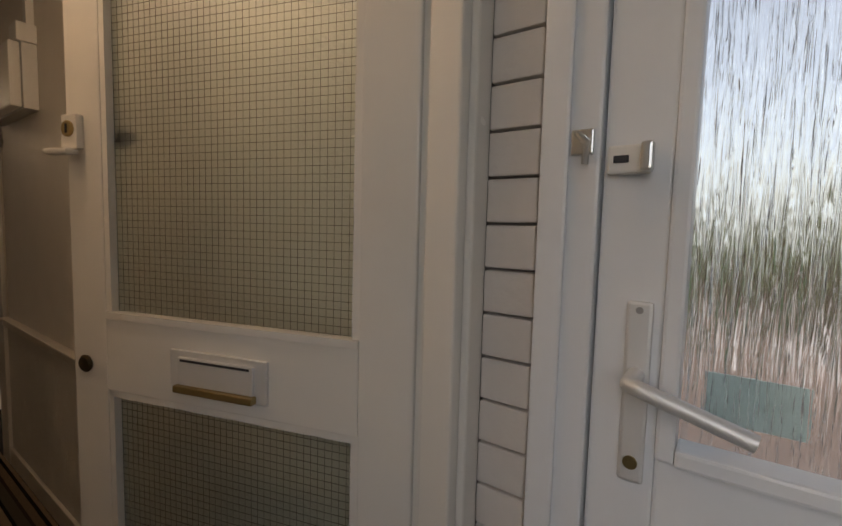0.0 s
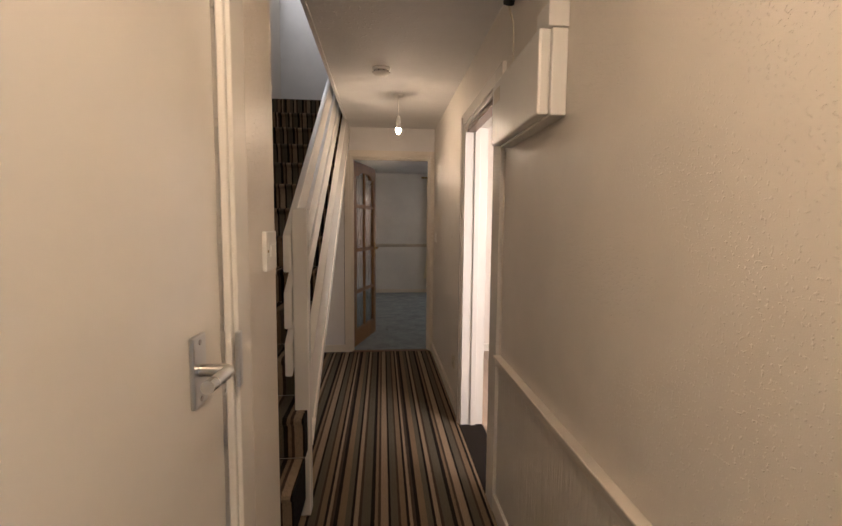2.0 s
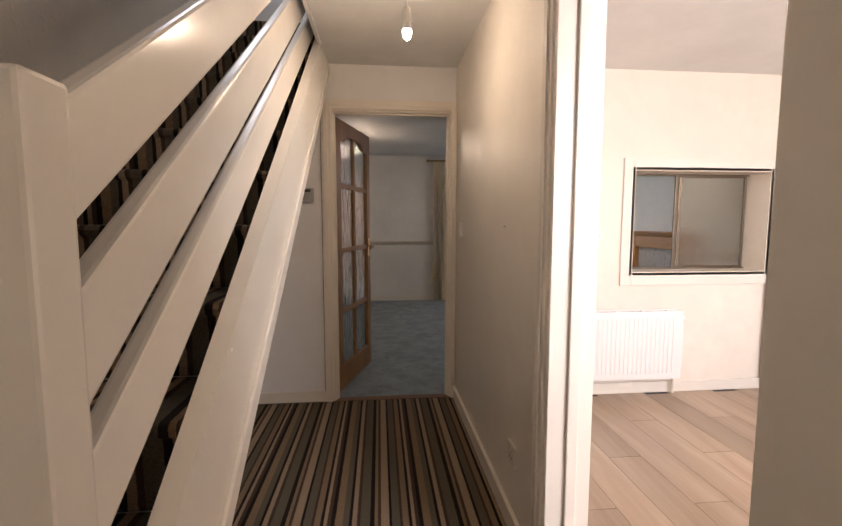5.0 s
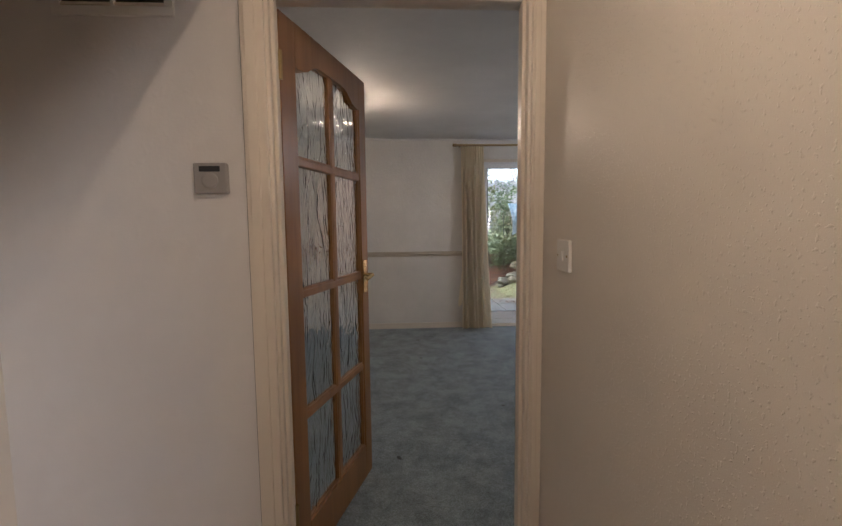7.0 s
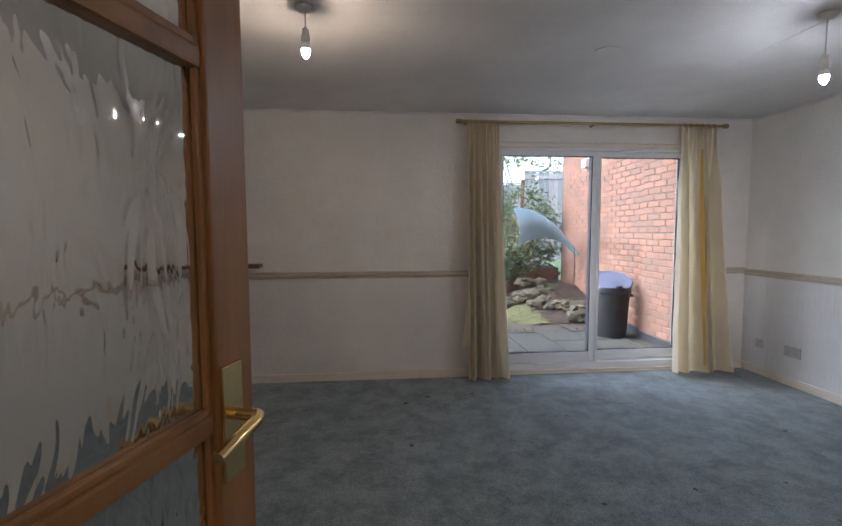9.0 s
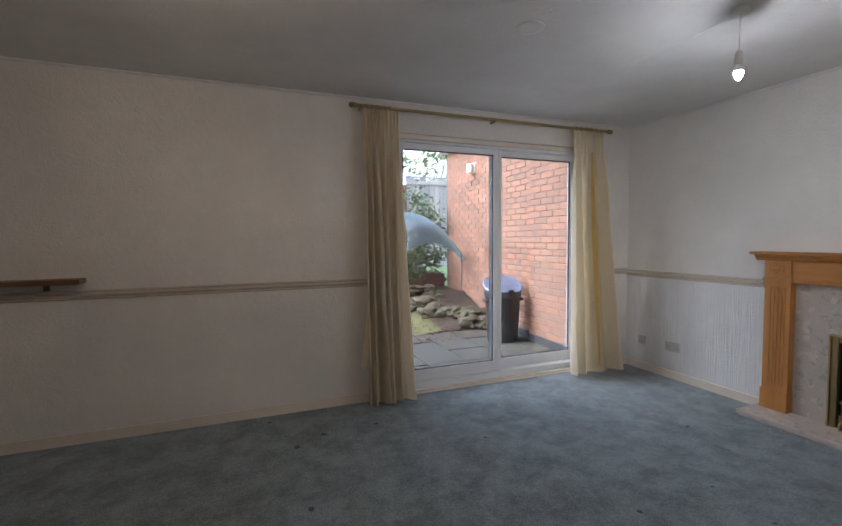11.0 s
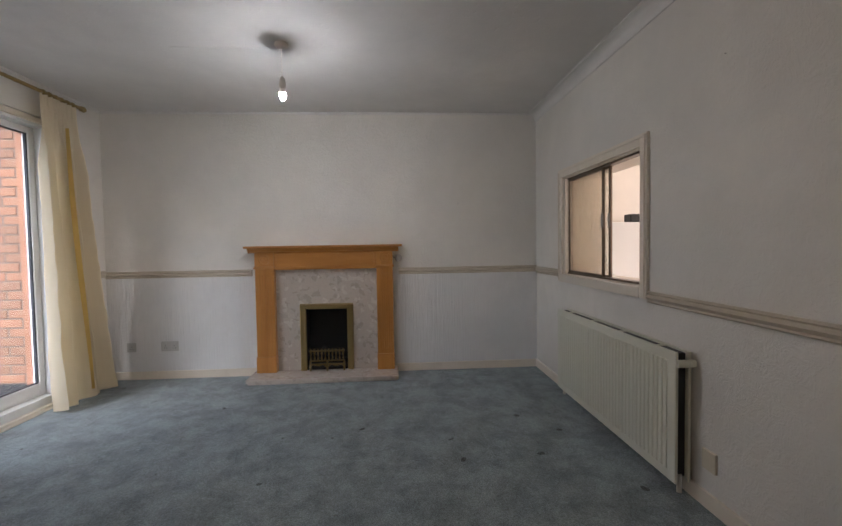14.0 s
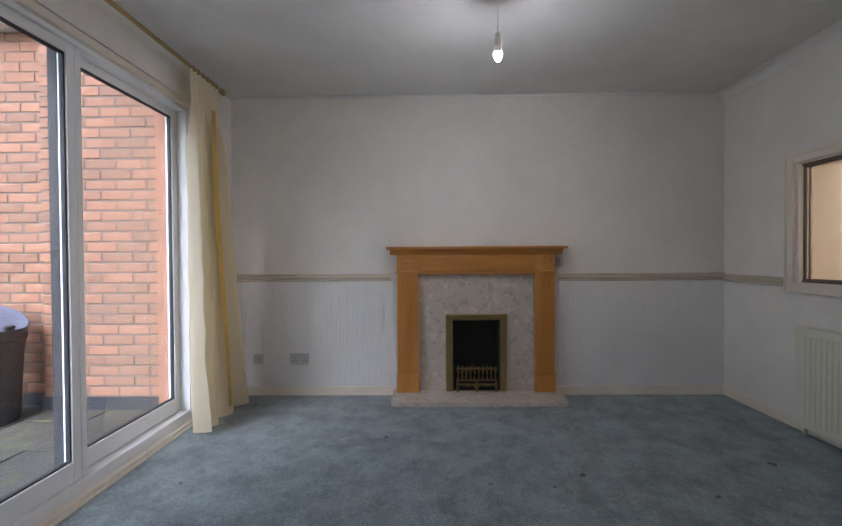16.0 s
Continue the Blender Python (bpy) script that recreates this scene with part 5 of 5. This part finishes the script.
# ---- radiators ----
def radiator(x0, x1, yf, s, z0, z1, mat, label, double=True, pitch=0.034):
    """A panel radiator along x; yf is the front face, s the way that it looks along y."""
    t = thing("radiator", ((x0 + x1) / 2, yf, 0.0), label, "radiator")
    p = part("front_panel", B(x0, x1, yf - s * 0.014, yf, z0, z1, bevel=0.006), mat, t)
    n = int((x1 - x0 - 0.07) / pitch)
    for i in range(n):
        c = x0 + 0.05 + (x1 - x0 - 0.10) * (i + 0.5) / n
        part("rib", B(c - pitch * 0.30, c + pitch * 0.30, yf - s * 0.001, yf + s * 0.0038, z0 + 0.045, z1 - 0.045, bevel=0.004), mat, p)
    if double:
        part("back_panel", B(x0 + 0.01, x1 - 0.01, yf - s * 0.080, yf - s * 0.066, z0, z1, bevel=0.005), mat, t)
        # solid black block that gives the slot between the panels its shade
        part("dark_slot_fill", B(x0 + 0.03, x1 - 0.03, yf - s * 0.064, yf - s * 0.016, z0 + 0.02, z1 - 0.010), BLACK, t)
        for i in range(4):
            c = x0 + (x1 - x0) * (i + 0.5) / 4
            part("web", B(c - 0.006, c + 0.006, yf - s * 0.066, yf - s * 0.014, z1 - 0.02, z1 - 0.003), mat, t)
        for x in (x0, x1):
            part("end_pipe", T((x, yf - s * 0.085, z1 - 0.05), (x, yf - s * 0.004, z1 - 0.05), 0.017, n=14), mat, t)
            part("bleed_plug", lathe([(0.012, -0.012), (0.012, 0.012)], 12, (x, yf - s * 0.040, z1 - 0.05), "x"), CHROME, t)
    for x in (x0 + 0.03, x1 - 0.03):
        part("valve", T((x, yf - s * 0.04, 0.012), (x, yf - s * 0.04, z0 + 0.03), 0.011, n=12), COPPER, t)
        part("wall_bracket", B(x + 0.05, x + 0.08, yf - s * 0.094, yf - s * 0.06, z0 + 0.05, z1 - 0.1), mat, t)
    return t


radiator(0.847, 2.205, 0.277, 1, 0.062, 0.645, RADPAINT, "cream double panel radiator under the serving hatch")
radiator(0.865, 1.62, -0.155, -1, 0.13, 0.625, KRAD, "white panel radiator in the kitchen")

# ---- kitchen things seen through the door and hatch ----
fg = thing("fridge_freezer", (2.62, -0.85, 0), "white upright fridge freezer", "fridge")
part("body", B(2.36, 2.94, -1.18, -0.535, 0.02, 1.285, bevel=0.01), KRAD, fg)
part("door", B(2.30, 2.358, -1.178, -0.537, 0.06, 1.28, bevel=0.012), KRAD, fg)
part("plinth", B(2.38, 2.92, -1.17, -0.54, 0.0, 0.02), BLACK, fg)
wu = thing("wall_cabinet", (2.62, -0.33, 0), "plain white tall kitchen cabinet", "cabinet")
part("body", B(2.33, 2.94, -0.528, -0.085, 0.0, 1.283, bevel=0.004), KRAD, wu)
part("door", B(2.306, 2.329, -0.526, -0.087, 0.10, 1.28, bevel=0.004), KRAD, wu)
solo("storage_box", B(2.32, 2.70, -1.10, -0.68, 1.286, 1.375, bevel=0.01), DARKWOOD, "brown box on top of the fridge freezer", "box", base=(2.5, -0.9, 1.286))
solo("control_unit", B(2.32, 2.42, -0.49, -0.35, 1.284, 1.345, bevel=0.006), BLACK, "small dark unit on top of the kitchen cabinet", "appliance", base=(2.37, -0.42, 1.284))
solo("fridge_magnet", lathe([(0.028, 0), (0.028, -0.006), (0.02, -0.009)], 18, (2.30, -0.60, 1.235), "x"), GREY, "round grey magnet on the fridge door", "magnet", base=(2.30, -0.60, 1.21))

# ---- shelf at the far end of the living room ----
sh = thing("wall_shelf", (-1.8, LY1, 0.99), "dark wooden shelf on the living room wall", "shelf")
part("board", B(LX0 + 0.001, -1.42, LY1 - 0.13, LY1 - 0.001, 0.998, 1.028, bevel=0.004), DARKWOOD, sh)
part("support", B(LX0 + 0.05, LX0 + 0.075, LY1 - 0.11, LY1 - 0.001, 0.90, 0.998, bevel=0.003), DARKWOOD, sh)
part("support", B(-1.62, -1.595, LY1 - 0.05, LY1 - 0.026, 0.958, 0.998, bevel=0.003), DARKWOOD, sh)

# ---- garden ----
setting("ground", boxes((-120, 120, -120, 120, -0.30, -0.16)), GRASS, "grass ground reaching the horizon")
setting("ground_patio_base", boxes((-2.0, 3.0, 4.24, 6.12, -0.158, -0.062)), SOIL, "earth bed under the patio slabs")
setting("ground_drive", boxes((0.16, 9.0, -12.0, -3.75, -0.158, -0.05)), PAVING, "pale red-brown paved drive outside the porch")


def field(x0, x1, y0, y1, n, height):
    bm = bmesh.new()
    g = []
    for j in range(n + 1):
        r = []
        for i in range(n + 1):
            x, y = x0 + (x1 - x0) * i / n, y0 + (y1 - y0) * j / n
            r.append(bm.verts.new((x, y, height(x, y))))
        g.append(r)
    for a, b in zip(g, g[1:]):
        for i in range(n):
            bm.faces.new((a[i], a[i + 1], b[i + 1], b[i]))
    return bm


def bed(x, y):
    n = noise.noise((x * 2.2, y * 2.2, 0.3)) * 0.05 + noise.noise((x * 7, y * 7, 1.3)) * 0.025
    rise = max(0.0, min(1.0, (y - 5.95) / 1.3)) * max(0.0, min(1.0, (x - 1.55) / 0.7))
    return -0.05 + 0.42 * rise + n * (0.35 + rise)


setting("ground_bed", field(-2.0, 2.84, 6.12, 8.1, 60, bed), SOIL, "rising leaf-strewn garden bed", soft=True)
setting("ground_moss", field(-2.0, 1.95, 6.12, 7.6, 40, lambda x, y: bed(x, y) + 0.012 + 0.02 * noise.noise((x * 4, y * 4, 5))), MOSS, "mossy ground beside the patio", soft=True)
setting("ground_upper", boxes((-3.0, 2.84, 8.1, 10.6, -0.158, 0.62)), SOIL, "upper garden terrace")


def leaves(centre, radii, count, size, seed, hollow=0.35, squash=1.0):
    """Many small folded leaves in uneven clumps about a centre."""
    rnd = random.Random(seed)
    clumps = []
    for _ in range(max(8, count // 45)):
        while True:
            p = Vector((rnd.uniform(-1, 1), rnd.uniform(-1, 1), rnd.uniform(-1, 1)))
            if hollow < p.length < 1.0:
                break
        clumps.append(p)
    vs, fs = [], []
    for _ in range(count):
        c = rnd.choice(clumps)
        p = Vector((c[k] * radii[k] + rnd.gauss(0, 0.13) * radii[k] + centre[k] for k in range(3)))
        d = Vector((rnd.gauss(0, 1), rnd.gauss(0, 1), rnd.gauss(-0.2, 0.7))).normalized()
        w = d.cross(Vector((rnd.gauss(0, 1), rnd.gauss(0, 1), rnd.gauss(0, 1)))).normalized()
        s = size * rnd.uniform(0.6, 1.35)
        up = d.cross(w) * s * 0.12
        i = len(vs)
        vs += [p - d * s, p + w * s * 0.34 + up, p + d * s, p - w * s * 0.34 + up, p]
        fs += [(i, i + 1, i + 4), (i + 1, i + 2, i + 4), (i + 2, i + 3, i + 4), (i + 3, i, i + 4)]
    me = bpy.data.meshes.new("leaves")
    me.from_pydata([tuple(v) for v in vs], [], fs)
    bm = bmesh.new()
    bm.from_mesh(me)
    bpy.data.meshes.remove(me)
    return bm


def plant(name, base, stems, centre, radii, count, size, seed, mat, label, category):
    t = thing(name, base, label, category)
    rnd = random.Random(seed + 50)
    bm = bmesh.new()
    for _ in range(stems):
        e = Vector(centre) + Vector((rnd.uniform(-0.7, 0.7) * radii[0], rnd.uniform(-0.7, 0.7) * radii[1], rnd.uniform(-0.5, 0.6) * radii[2]))
        m = (Vector(base) + e) / 2 + Vector((rnd.uniform(-0.1, 0.1), rnd.uniform(-0.1, 0.1), 0.1))
        r = 0.012 + 0.03 * radii[2] / 2
        tube(bm, base, m, r, r * 0.6, 8)
        tube(bm, m, e, r * 0.6, r * 0.2, 8)
    part("trunk", bm, BARK, t)
    part("crown", leaves(centre, radii, count, size, seed), mat, t)
    return t


plant("shrub", (2.25, 8.35, 0.62), 9, (2.30, 8.2, 1.35), (0.70, 0.5, 0.85), 3600, 0.05, 1, LEAF, "leafy green evergreen shrub behind the rockery", "shrub")
plant("shrub", (1.55, 7.85, 0.35), 6, (1.75, 7.8, 0.85), (0.55, 0.35, 0.50), 2200, 0.045, 2, LEAF, "low green shrub in the garden bed", "shrub")
plant("shrub", (0.9, 8.6, 0.62), 8, (1.15, 8.6, 1.7), (0.75, 0.5, 0.95), 3600, 0.055, 3, LEAF2, "tall pale green shrub beside the fence", "shrub")
plant("shrub", (2.25, 7.0, 0.12), 3, (2.25, 7.0, 0.28), (0.22, 0.2, 0.15), 300, 0.04, 4, LEAF, "small green plant among rockery stones", "plant")
plant("tree", (1.2, 13.5, -0.16), 10, (1.6, 13.5, 4.6), (2.6, 1.6, 1.7), 1500, 0.11, 5, LEAF2, "tall tree with yellow-green leaves behind the fence", "tree")
plant("tree", (5.0, 15.0, -0.16), 10, (5.0, 15.0, 4.6), (2.2, 1.8, 1.8), 1500, 0.12, 6, LEAF2, "broad tree with yellow-green leaves behind the wall", "tree")

# fence
fe = thing("fence", (2.0, 10.3, 0.62), "weathered grey boarded garden fence stepping up", "fence")
for k, (x0, x1, top) in enumerate(((-1.2, 0.80, 2.05), (0.87, 2.85, 2.40), (2.92, 4.6, 2.68))):
    n = 14
    for i in range(n):
        a = x0 + (x1 - x0) * i / n
        part("board", B(a, a + (x1 - x0) / n - 0.008, 10.30, 10.318, 0.60, top - 0.01 * (i % 3)), FENCEWOOD, fe)
    part("rail", B(x0, x1, 10.27, 10.30, top - 0.16, top - 0.08), FENCEWOOD, fe)
    part("capping", B(x0, x1, 10.28, 10.335, top, top + 0.03), FENCEWOOD, fe)
    part("post", B(x1, x1 + 0.07, 10.26, 10.34, 0.60, top + 0.1), BRICK if k == 1 else FENCEWOOD, fe)


# rockery
def rock(at, r, seed, label):
    rnd = random.Random(seed)
    bm = bmesh.new()
    bmesh.ops.create_icosphere(bm, subdivisions=3, radius=1.0)
    for v in bm.verts:
        q = v.co * (1 + 0.45 * noise.noise(v.co * 1.6 + Vector((seed, 0, 0))) + 0.16 * noise.noise(v.co * 4 + Vector((0, seed, 0))))
        v.co = Vector((q.x * r[0] + at[0], q.y * r[1] + at[1], q.z * r[2] + at[2]))
    return solo("rockery_stone", bm, STONE, label, "stone", "rockery stones", soft=True, base=(at[0], at[1], at[2] - r[2]))


rnd = random.Random(4)
for i in range(34):
    u = i / 33
    x = 2.72 - 0.95 * u + rnd.uniform(-0.12, 0.12)
    y = 6.15 + 1.25 * u * u + rnd.uniform(-0.10, 0.22)
    s = rnd.uniform(0.07, 0.15)
    rock((x, y, bed(x, y) + s * 0.35), (s * 1.25, s, s * 0.75), i, "mossy sandstone rockery stone")
rock((2.02, 7.45, 0.42), (0.17, 0.13, 0.085), 77, "large pale boulder on the garden bed")
rock((2.28, 7.40, 0.42), (0.13, 0.11, 0.08), 78, "pale boulder on the garden bed")
rw = thing("retaining_wall", (1.2, 8.06, 0.0), "low weathered brick retaining wall", "wall")
for c in range(9):
    for i in range(17):
        x = -1.1 + i * 0.228 + (0.114 if c % 2 else 0)
        part("brick", B(x, x + 0.216, 7.99, 8.09, -0.05 + c * 0.075, 0.013 + c * 0.075), BRICK, rw)
part("mortar", B(-1.1, 2.84, 8.0, 8.085, -0.06, 0.62), MORTAR, rw)

# fallen leaves
rnd = random.Random(9)
vs, fs = [], []
for _ in range(1500):
    x, y = rnd.uniform(0.2, 2.75), rnd.uniform(5.6, 7.9)
    z = (bed(x, y) if y > 6.12 else -0.03) + 0.02
    a, s = rnd.uniform(0, 6.28), rnd.uniform(0.012, 0.03)
    i = len(vs)
    dx, dy = math.cos(a) * s, math.sin(a) * s
    vs += [(x - dx, y - dy, z), (x + dy * 0.5, y - dx * 0.5, z + 0.008), (x + dx, y + dy, z), (x - dy * 0.5, y + dx * 0.5, z + 0.006)]
    fs.append((i, i + 1, i + 2, i + 3))
me = bpy.data.meshes.new("fallen_leaves")
me.from_pydata(vs, [], fs)
me.materials.append(surface("dead_leaf", (0.24, 0.14, 0.07), 0.8, vary=0.3, jitter=0.5, bump=0.1))
tagged(new("fallen_leaves", me), "brown fallen leaves over the garden bed", "leaves", kind="stuff")

# bin
bn = thing("dustbin", (2.46, 5.42, -0.03), "black plastic dustbin with tilted lid", "dustbin")
bx, by = 2.46, 5.42
part("body", lathe([(0.185, -0.03), (0.19, 0.0), (0.215, 0.52), (0.232, 0.53), (0.232, 0.60), (0.22, 0.60), (0.205, 0.30)], 36, (bx, by, 0)), BLACK, bn, soft=True)
for s in (-1, 1):
    part("handle", B(bx + s * 0.215, bx + s * 0.265, by - 0.06, by + 0.06, 0.46, 0.50, bevel=0.01), BLACK, bn)
bm = lathe([(0.245, -0.03), (0.25, 0.0), (0.235, 0.012), (0.215, 0.004), (0.10, 0.022), (0.01, 0.03)], 36)
bmesh.ops.transform(bm, matrix=pose(bx, by, 0.665, 24, -8, 0), verts=bm.verts)
# black lid coloured lighter and bluer for the sky it mirrors
lid = part("lid", bm, surface("sky_toned_lid", (0.12, 0.14, 0.20), 0.15, vary=0.1, bump=0.02), bn, "tilted glossy lid with the sky's reflection in its colour", soft=True)
bm = B(-0.035, 0.035, -0.20, -0.17, 0.008, 0.035, bevel=0.008)
bmesh.ops.transform(bm, matrix=pose(bx, by, 0.665, 24, -8, 0), verts=bm.verts)
part("lid_grip", bm, BLACK, lid)

# pale mesh sheet leaning on the shrub
sm = thing("mesh_sheet", (2.3, 7.0, 0.36), "pale blue plastic mesh sheet bowed over stakes", "garden netting")


def sheet_point(u, v):
    x = 1.71 + 1.09 * u + 0.12 * v * (1 - u)
    y = 7.12 + 0.10 * v
    z = 1.67 - 0.75 * u ** 2.2 - v * 0.59 * (1 - u) - 0.03 * v
    return Vector((x, y - 0.16 * math.sin(math.pi * v) * (1 - u * 0.6), z))


bm = bmesh.new()
for i in range(41):
    pts = [sheet_point(i / 40, j / 12) for j in range(13)]
    for p, q in zip(pts, pts[1:]):
        tube(bm, p, q, 0.0045, n=5, cap=False)
for j in range(23):
    pts = [sheet_point(i / 20, j / 22) for i in range(21)]
    for p, q in zip(pts, pts[1:]):
        tube(bm, p, q, 0.0045, n=5, cap=False)
part("mesh", bm, SHEET2, sm)
bm = bmesh.new()
g = [[bm.verts.new(sheet_point(i / 24, j / 12) + Vector((0, 0.012, 0))) for i in range(25)] for j in range(13)]
for a, b in zip(g, g[1:]):
    for i in range(24):
        bm.faces.new((a[i], a[i + 1], b[i + 1], b[i]))
bmesh.ops.solidify(bm, geom=bm.faces[:], thickness=0.004)
part("film", bm, SHEET, sm, soft=True)
part("stake", pipe([(2.74, 7.12, 0.30), (2.73, 7.08, 0.75), (2.70, 7.05, 1.05)], 0.006, 8), BLACK, sm)
part("stake", pipe([(1.72, 7.45, 0.25), (1.70, 7.42, 1.0), (1.68, 7.35, 1.62)], 0.006, 8), BLACK, sm)

# outside light and fascia on the garden wall
ol = thing("outside_light", (2.80, 6.85, 2.27), "white square bulkhead light on the brick wall", "wall lamp")
part("base", B(2.80, 2.848, 6.78, 6.94, 2.27, 2.43, bevel=0.01), PLASTIC, ol)
part("diffuser", B(2.735, 2.80, 6.79, 6.93, 2.28, 2.42, bevel=0.02), PLASTIC, ol)

# front garden seen through the streaked glass
hd = thing("hedge", (7.5, -6.0, -0.05), "brown and green hedge across the drive", "hedge")
part("trunk", boxes((7.3, 7.7, -11.0, -4.0, -0.05, 0.9)), BARK, hd)
part("crown", leaves((7.5, -7.0, 0.75), (0.5, 3.4, 0.60), 5000, 0.07, 11, 0.1), LEAF2, hd)
gw = thing("garden_wall", (4.6, -6.5, -0.05), "low white rendered wall beside the drive", "wall")
part("body", B(4.5, 4.65, -9.0, -5.9, -0.05, 0.42, bevel=0.01), KRAD, gw)
part("coping", B(4.46, 4.69, -9.0, -5.86, 0.42, 0.47, bevel=0.01), SLAB, gw)

# ---- pieces ----
# painted bricks beside the porch door
pb = thing("painted_brick_return", (0.03, -5.215, 0.0), "white painted brick return with open dark joints", "brickwork")
for c in range(40):
    z = 0.036 + c * 0.063
    if z + 0.06 > CZ:
        break
    bm = B(0.016, 0.039, -5.2585, -5.186, z, z + 0.0590, bevel=0.003)
    part("brick", bm, PBRICK, pb)

# patio slabs
ps = setting("pavement_patio", boxes((-2.0, 2.84, 4.31, 6.12, -0.061, -0.052)), SOIL, "weathered patio of concrete slabs")
rnd = random.Random(12)
for i in range(11):
    for j in range(4):
        x, y = -1.98 + i * 0.45, 4.32 + j * 0.45
        bm = B(x, min(x + 0.438, 2.83), y, y + 0.438, -0.05, -0.028 + rnd.uniform(-0.004, 0.004), bevel=0.004)
        part("slab", bm, SLAB, ps)

# kitchen floor planks
kf = setting("floor_kitchen", boxes((0.0, KX1, KY0, -0.05, -0.012, -0.006)), SEAL, "wood-effect kitchen floor planks")
for i in range(16):
    for j in range(4):
        x = 0.14 + i * 0.18
        y0 = KY0 + j * 1.2 - (i % 3) * 0.4
        a, b = max(KY0, y0), min(-0.06, y0 + 1.197)
        if b - a > 0.05 and x < KX1 - 0.02:
            part("plank", B(x, min(x + 0.178, KX1 - 0.002), a, b, -0.005, 0.0), PLANK, kf)


# garden side wall of brick with a projecting pier near the house
def brick_mesh(l, h, d):
    bm = B(0, d, 0, l, 0, h, bevel=0.004, segments=1)
    return mesh_of("brick", bm, BRICK)


BL, BH = 0.2125, 0.064
full, half = brick_mesh(BL, BH, 0.06), brick_mesh(0.1, BH, 0.06)
gwall = setting("wall_garden", boxes((2.739, 3.3, 4.24, 5.245, -0.16, 2.74), (2.839, 3.3, 5.245, 7.88, -0.16, 2.74)), MORTAR, "red brick outbuilding wall beside the patio")
rest_v, rest_f = [], []
rnd = random.Random(21)


def lay(x, y, z, l, as_part):
    x += rnd.uniform(-0.002, 0.002)
    if as_part:
        ob = new("brick", full if l > 0.15 else half)
        ob.location = (x, y, z)
        ob.parent = gwall
    else:
        i = len(rest_v)
        rest_v.extend([(x + a * 0.05, y + b * l, z + c * BH) for a in (0, 1) for b in (0, 1) for c in (0, 1)])
        rest_f.extend([tuple(i + k for k in f) for f in ((0, 1, 3, 2), (4, 6, 7, 5), (0, 4, 5, 1), (2, 3, 7, 6), (0, 2, 6, 4), (1, 5, 7, 3))])


for face, a, b in ((2.735, 4.245, 5.2465), (2.835, 5.2525, 7.88)):
    for c in range(36):
        z = 0.07 + c * 0.075
        y = a - (0.1125 if c % 2 else 0)
        while y < b - 0.04:
            l = BL
            y0 = y
            if y < a:
                y0, l = a, 0.1
            if y0 + l > b:
                l = b - y0
                if l < 0.09:
                    break
                l = 0.1 if l < 0.2 else BL
            near = y0 < 5.9 and l in (BL, 0.1) and z < 2.35
            lay(face, y0, z, l, near)
            y += 0.225
me = bpy.data.meshes.new("far_bricks")
me.from_pydata(rest_v, [], rest_f)
me.materials.append(BRICK)
fb = new("far_bricks", me)
fb.parent = gwall
tagged(fb, "red bricks further along the wall", kind="stuff")
setting("wall_plinth", boxes((2.722, 2.742, 4.24, 5.258, -0.06, 0.06), (2.742, 2.842, 5.246, 5.258, -0.06, 0.06), (2.822, 2.842, 5.258, 7.88, -0.06, 0.06)), PLINTH, "black painted damp course at the foot of the wall")
setting("roof_outbuilding", boxes((2.70, 6.0, 4.24, 7.95, 2.77, 2.81), (2.68, 2.70, 4.24, 7.97, 2.76, 2.86), (2.70, 6.0, 7.95, 7.97, 2.76, 2.86)), UPVC, "pale coping and flat roof of the outbuilding")

# nails left in the walls
for at, ax in (((0.698, LY0, 1.852), "y"), ((LX1, 0.899, 1.498), "x-"), ((LX1, 0.963, 0.614), "x-"), ((0.0, -1.214, 1.232), "x-")):
    s = -1 if ax == "x-" else 1
    nl = lathe([(0.0012, 0.0), (0.0012, s * 0.006), (0.0026, s * 0.006), (0.0026, s * 0.008)], 10, at, ax[0])
    solo("nail", nl, GREY, "small steel nail standing out of the wall", "nail", base=at)
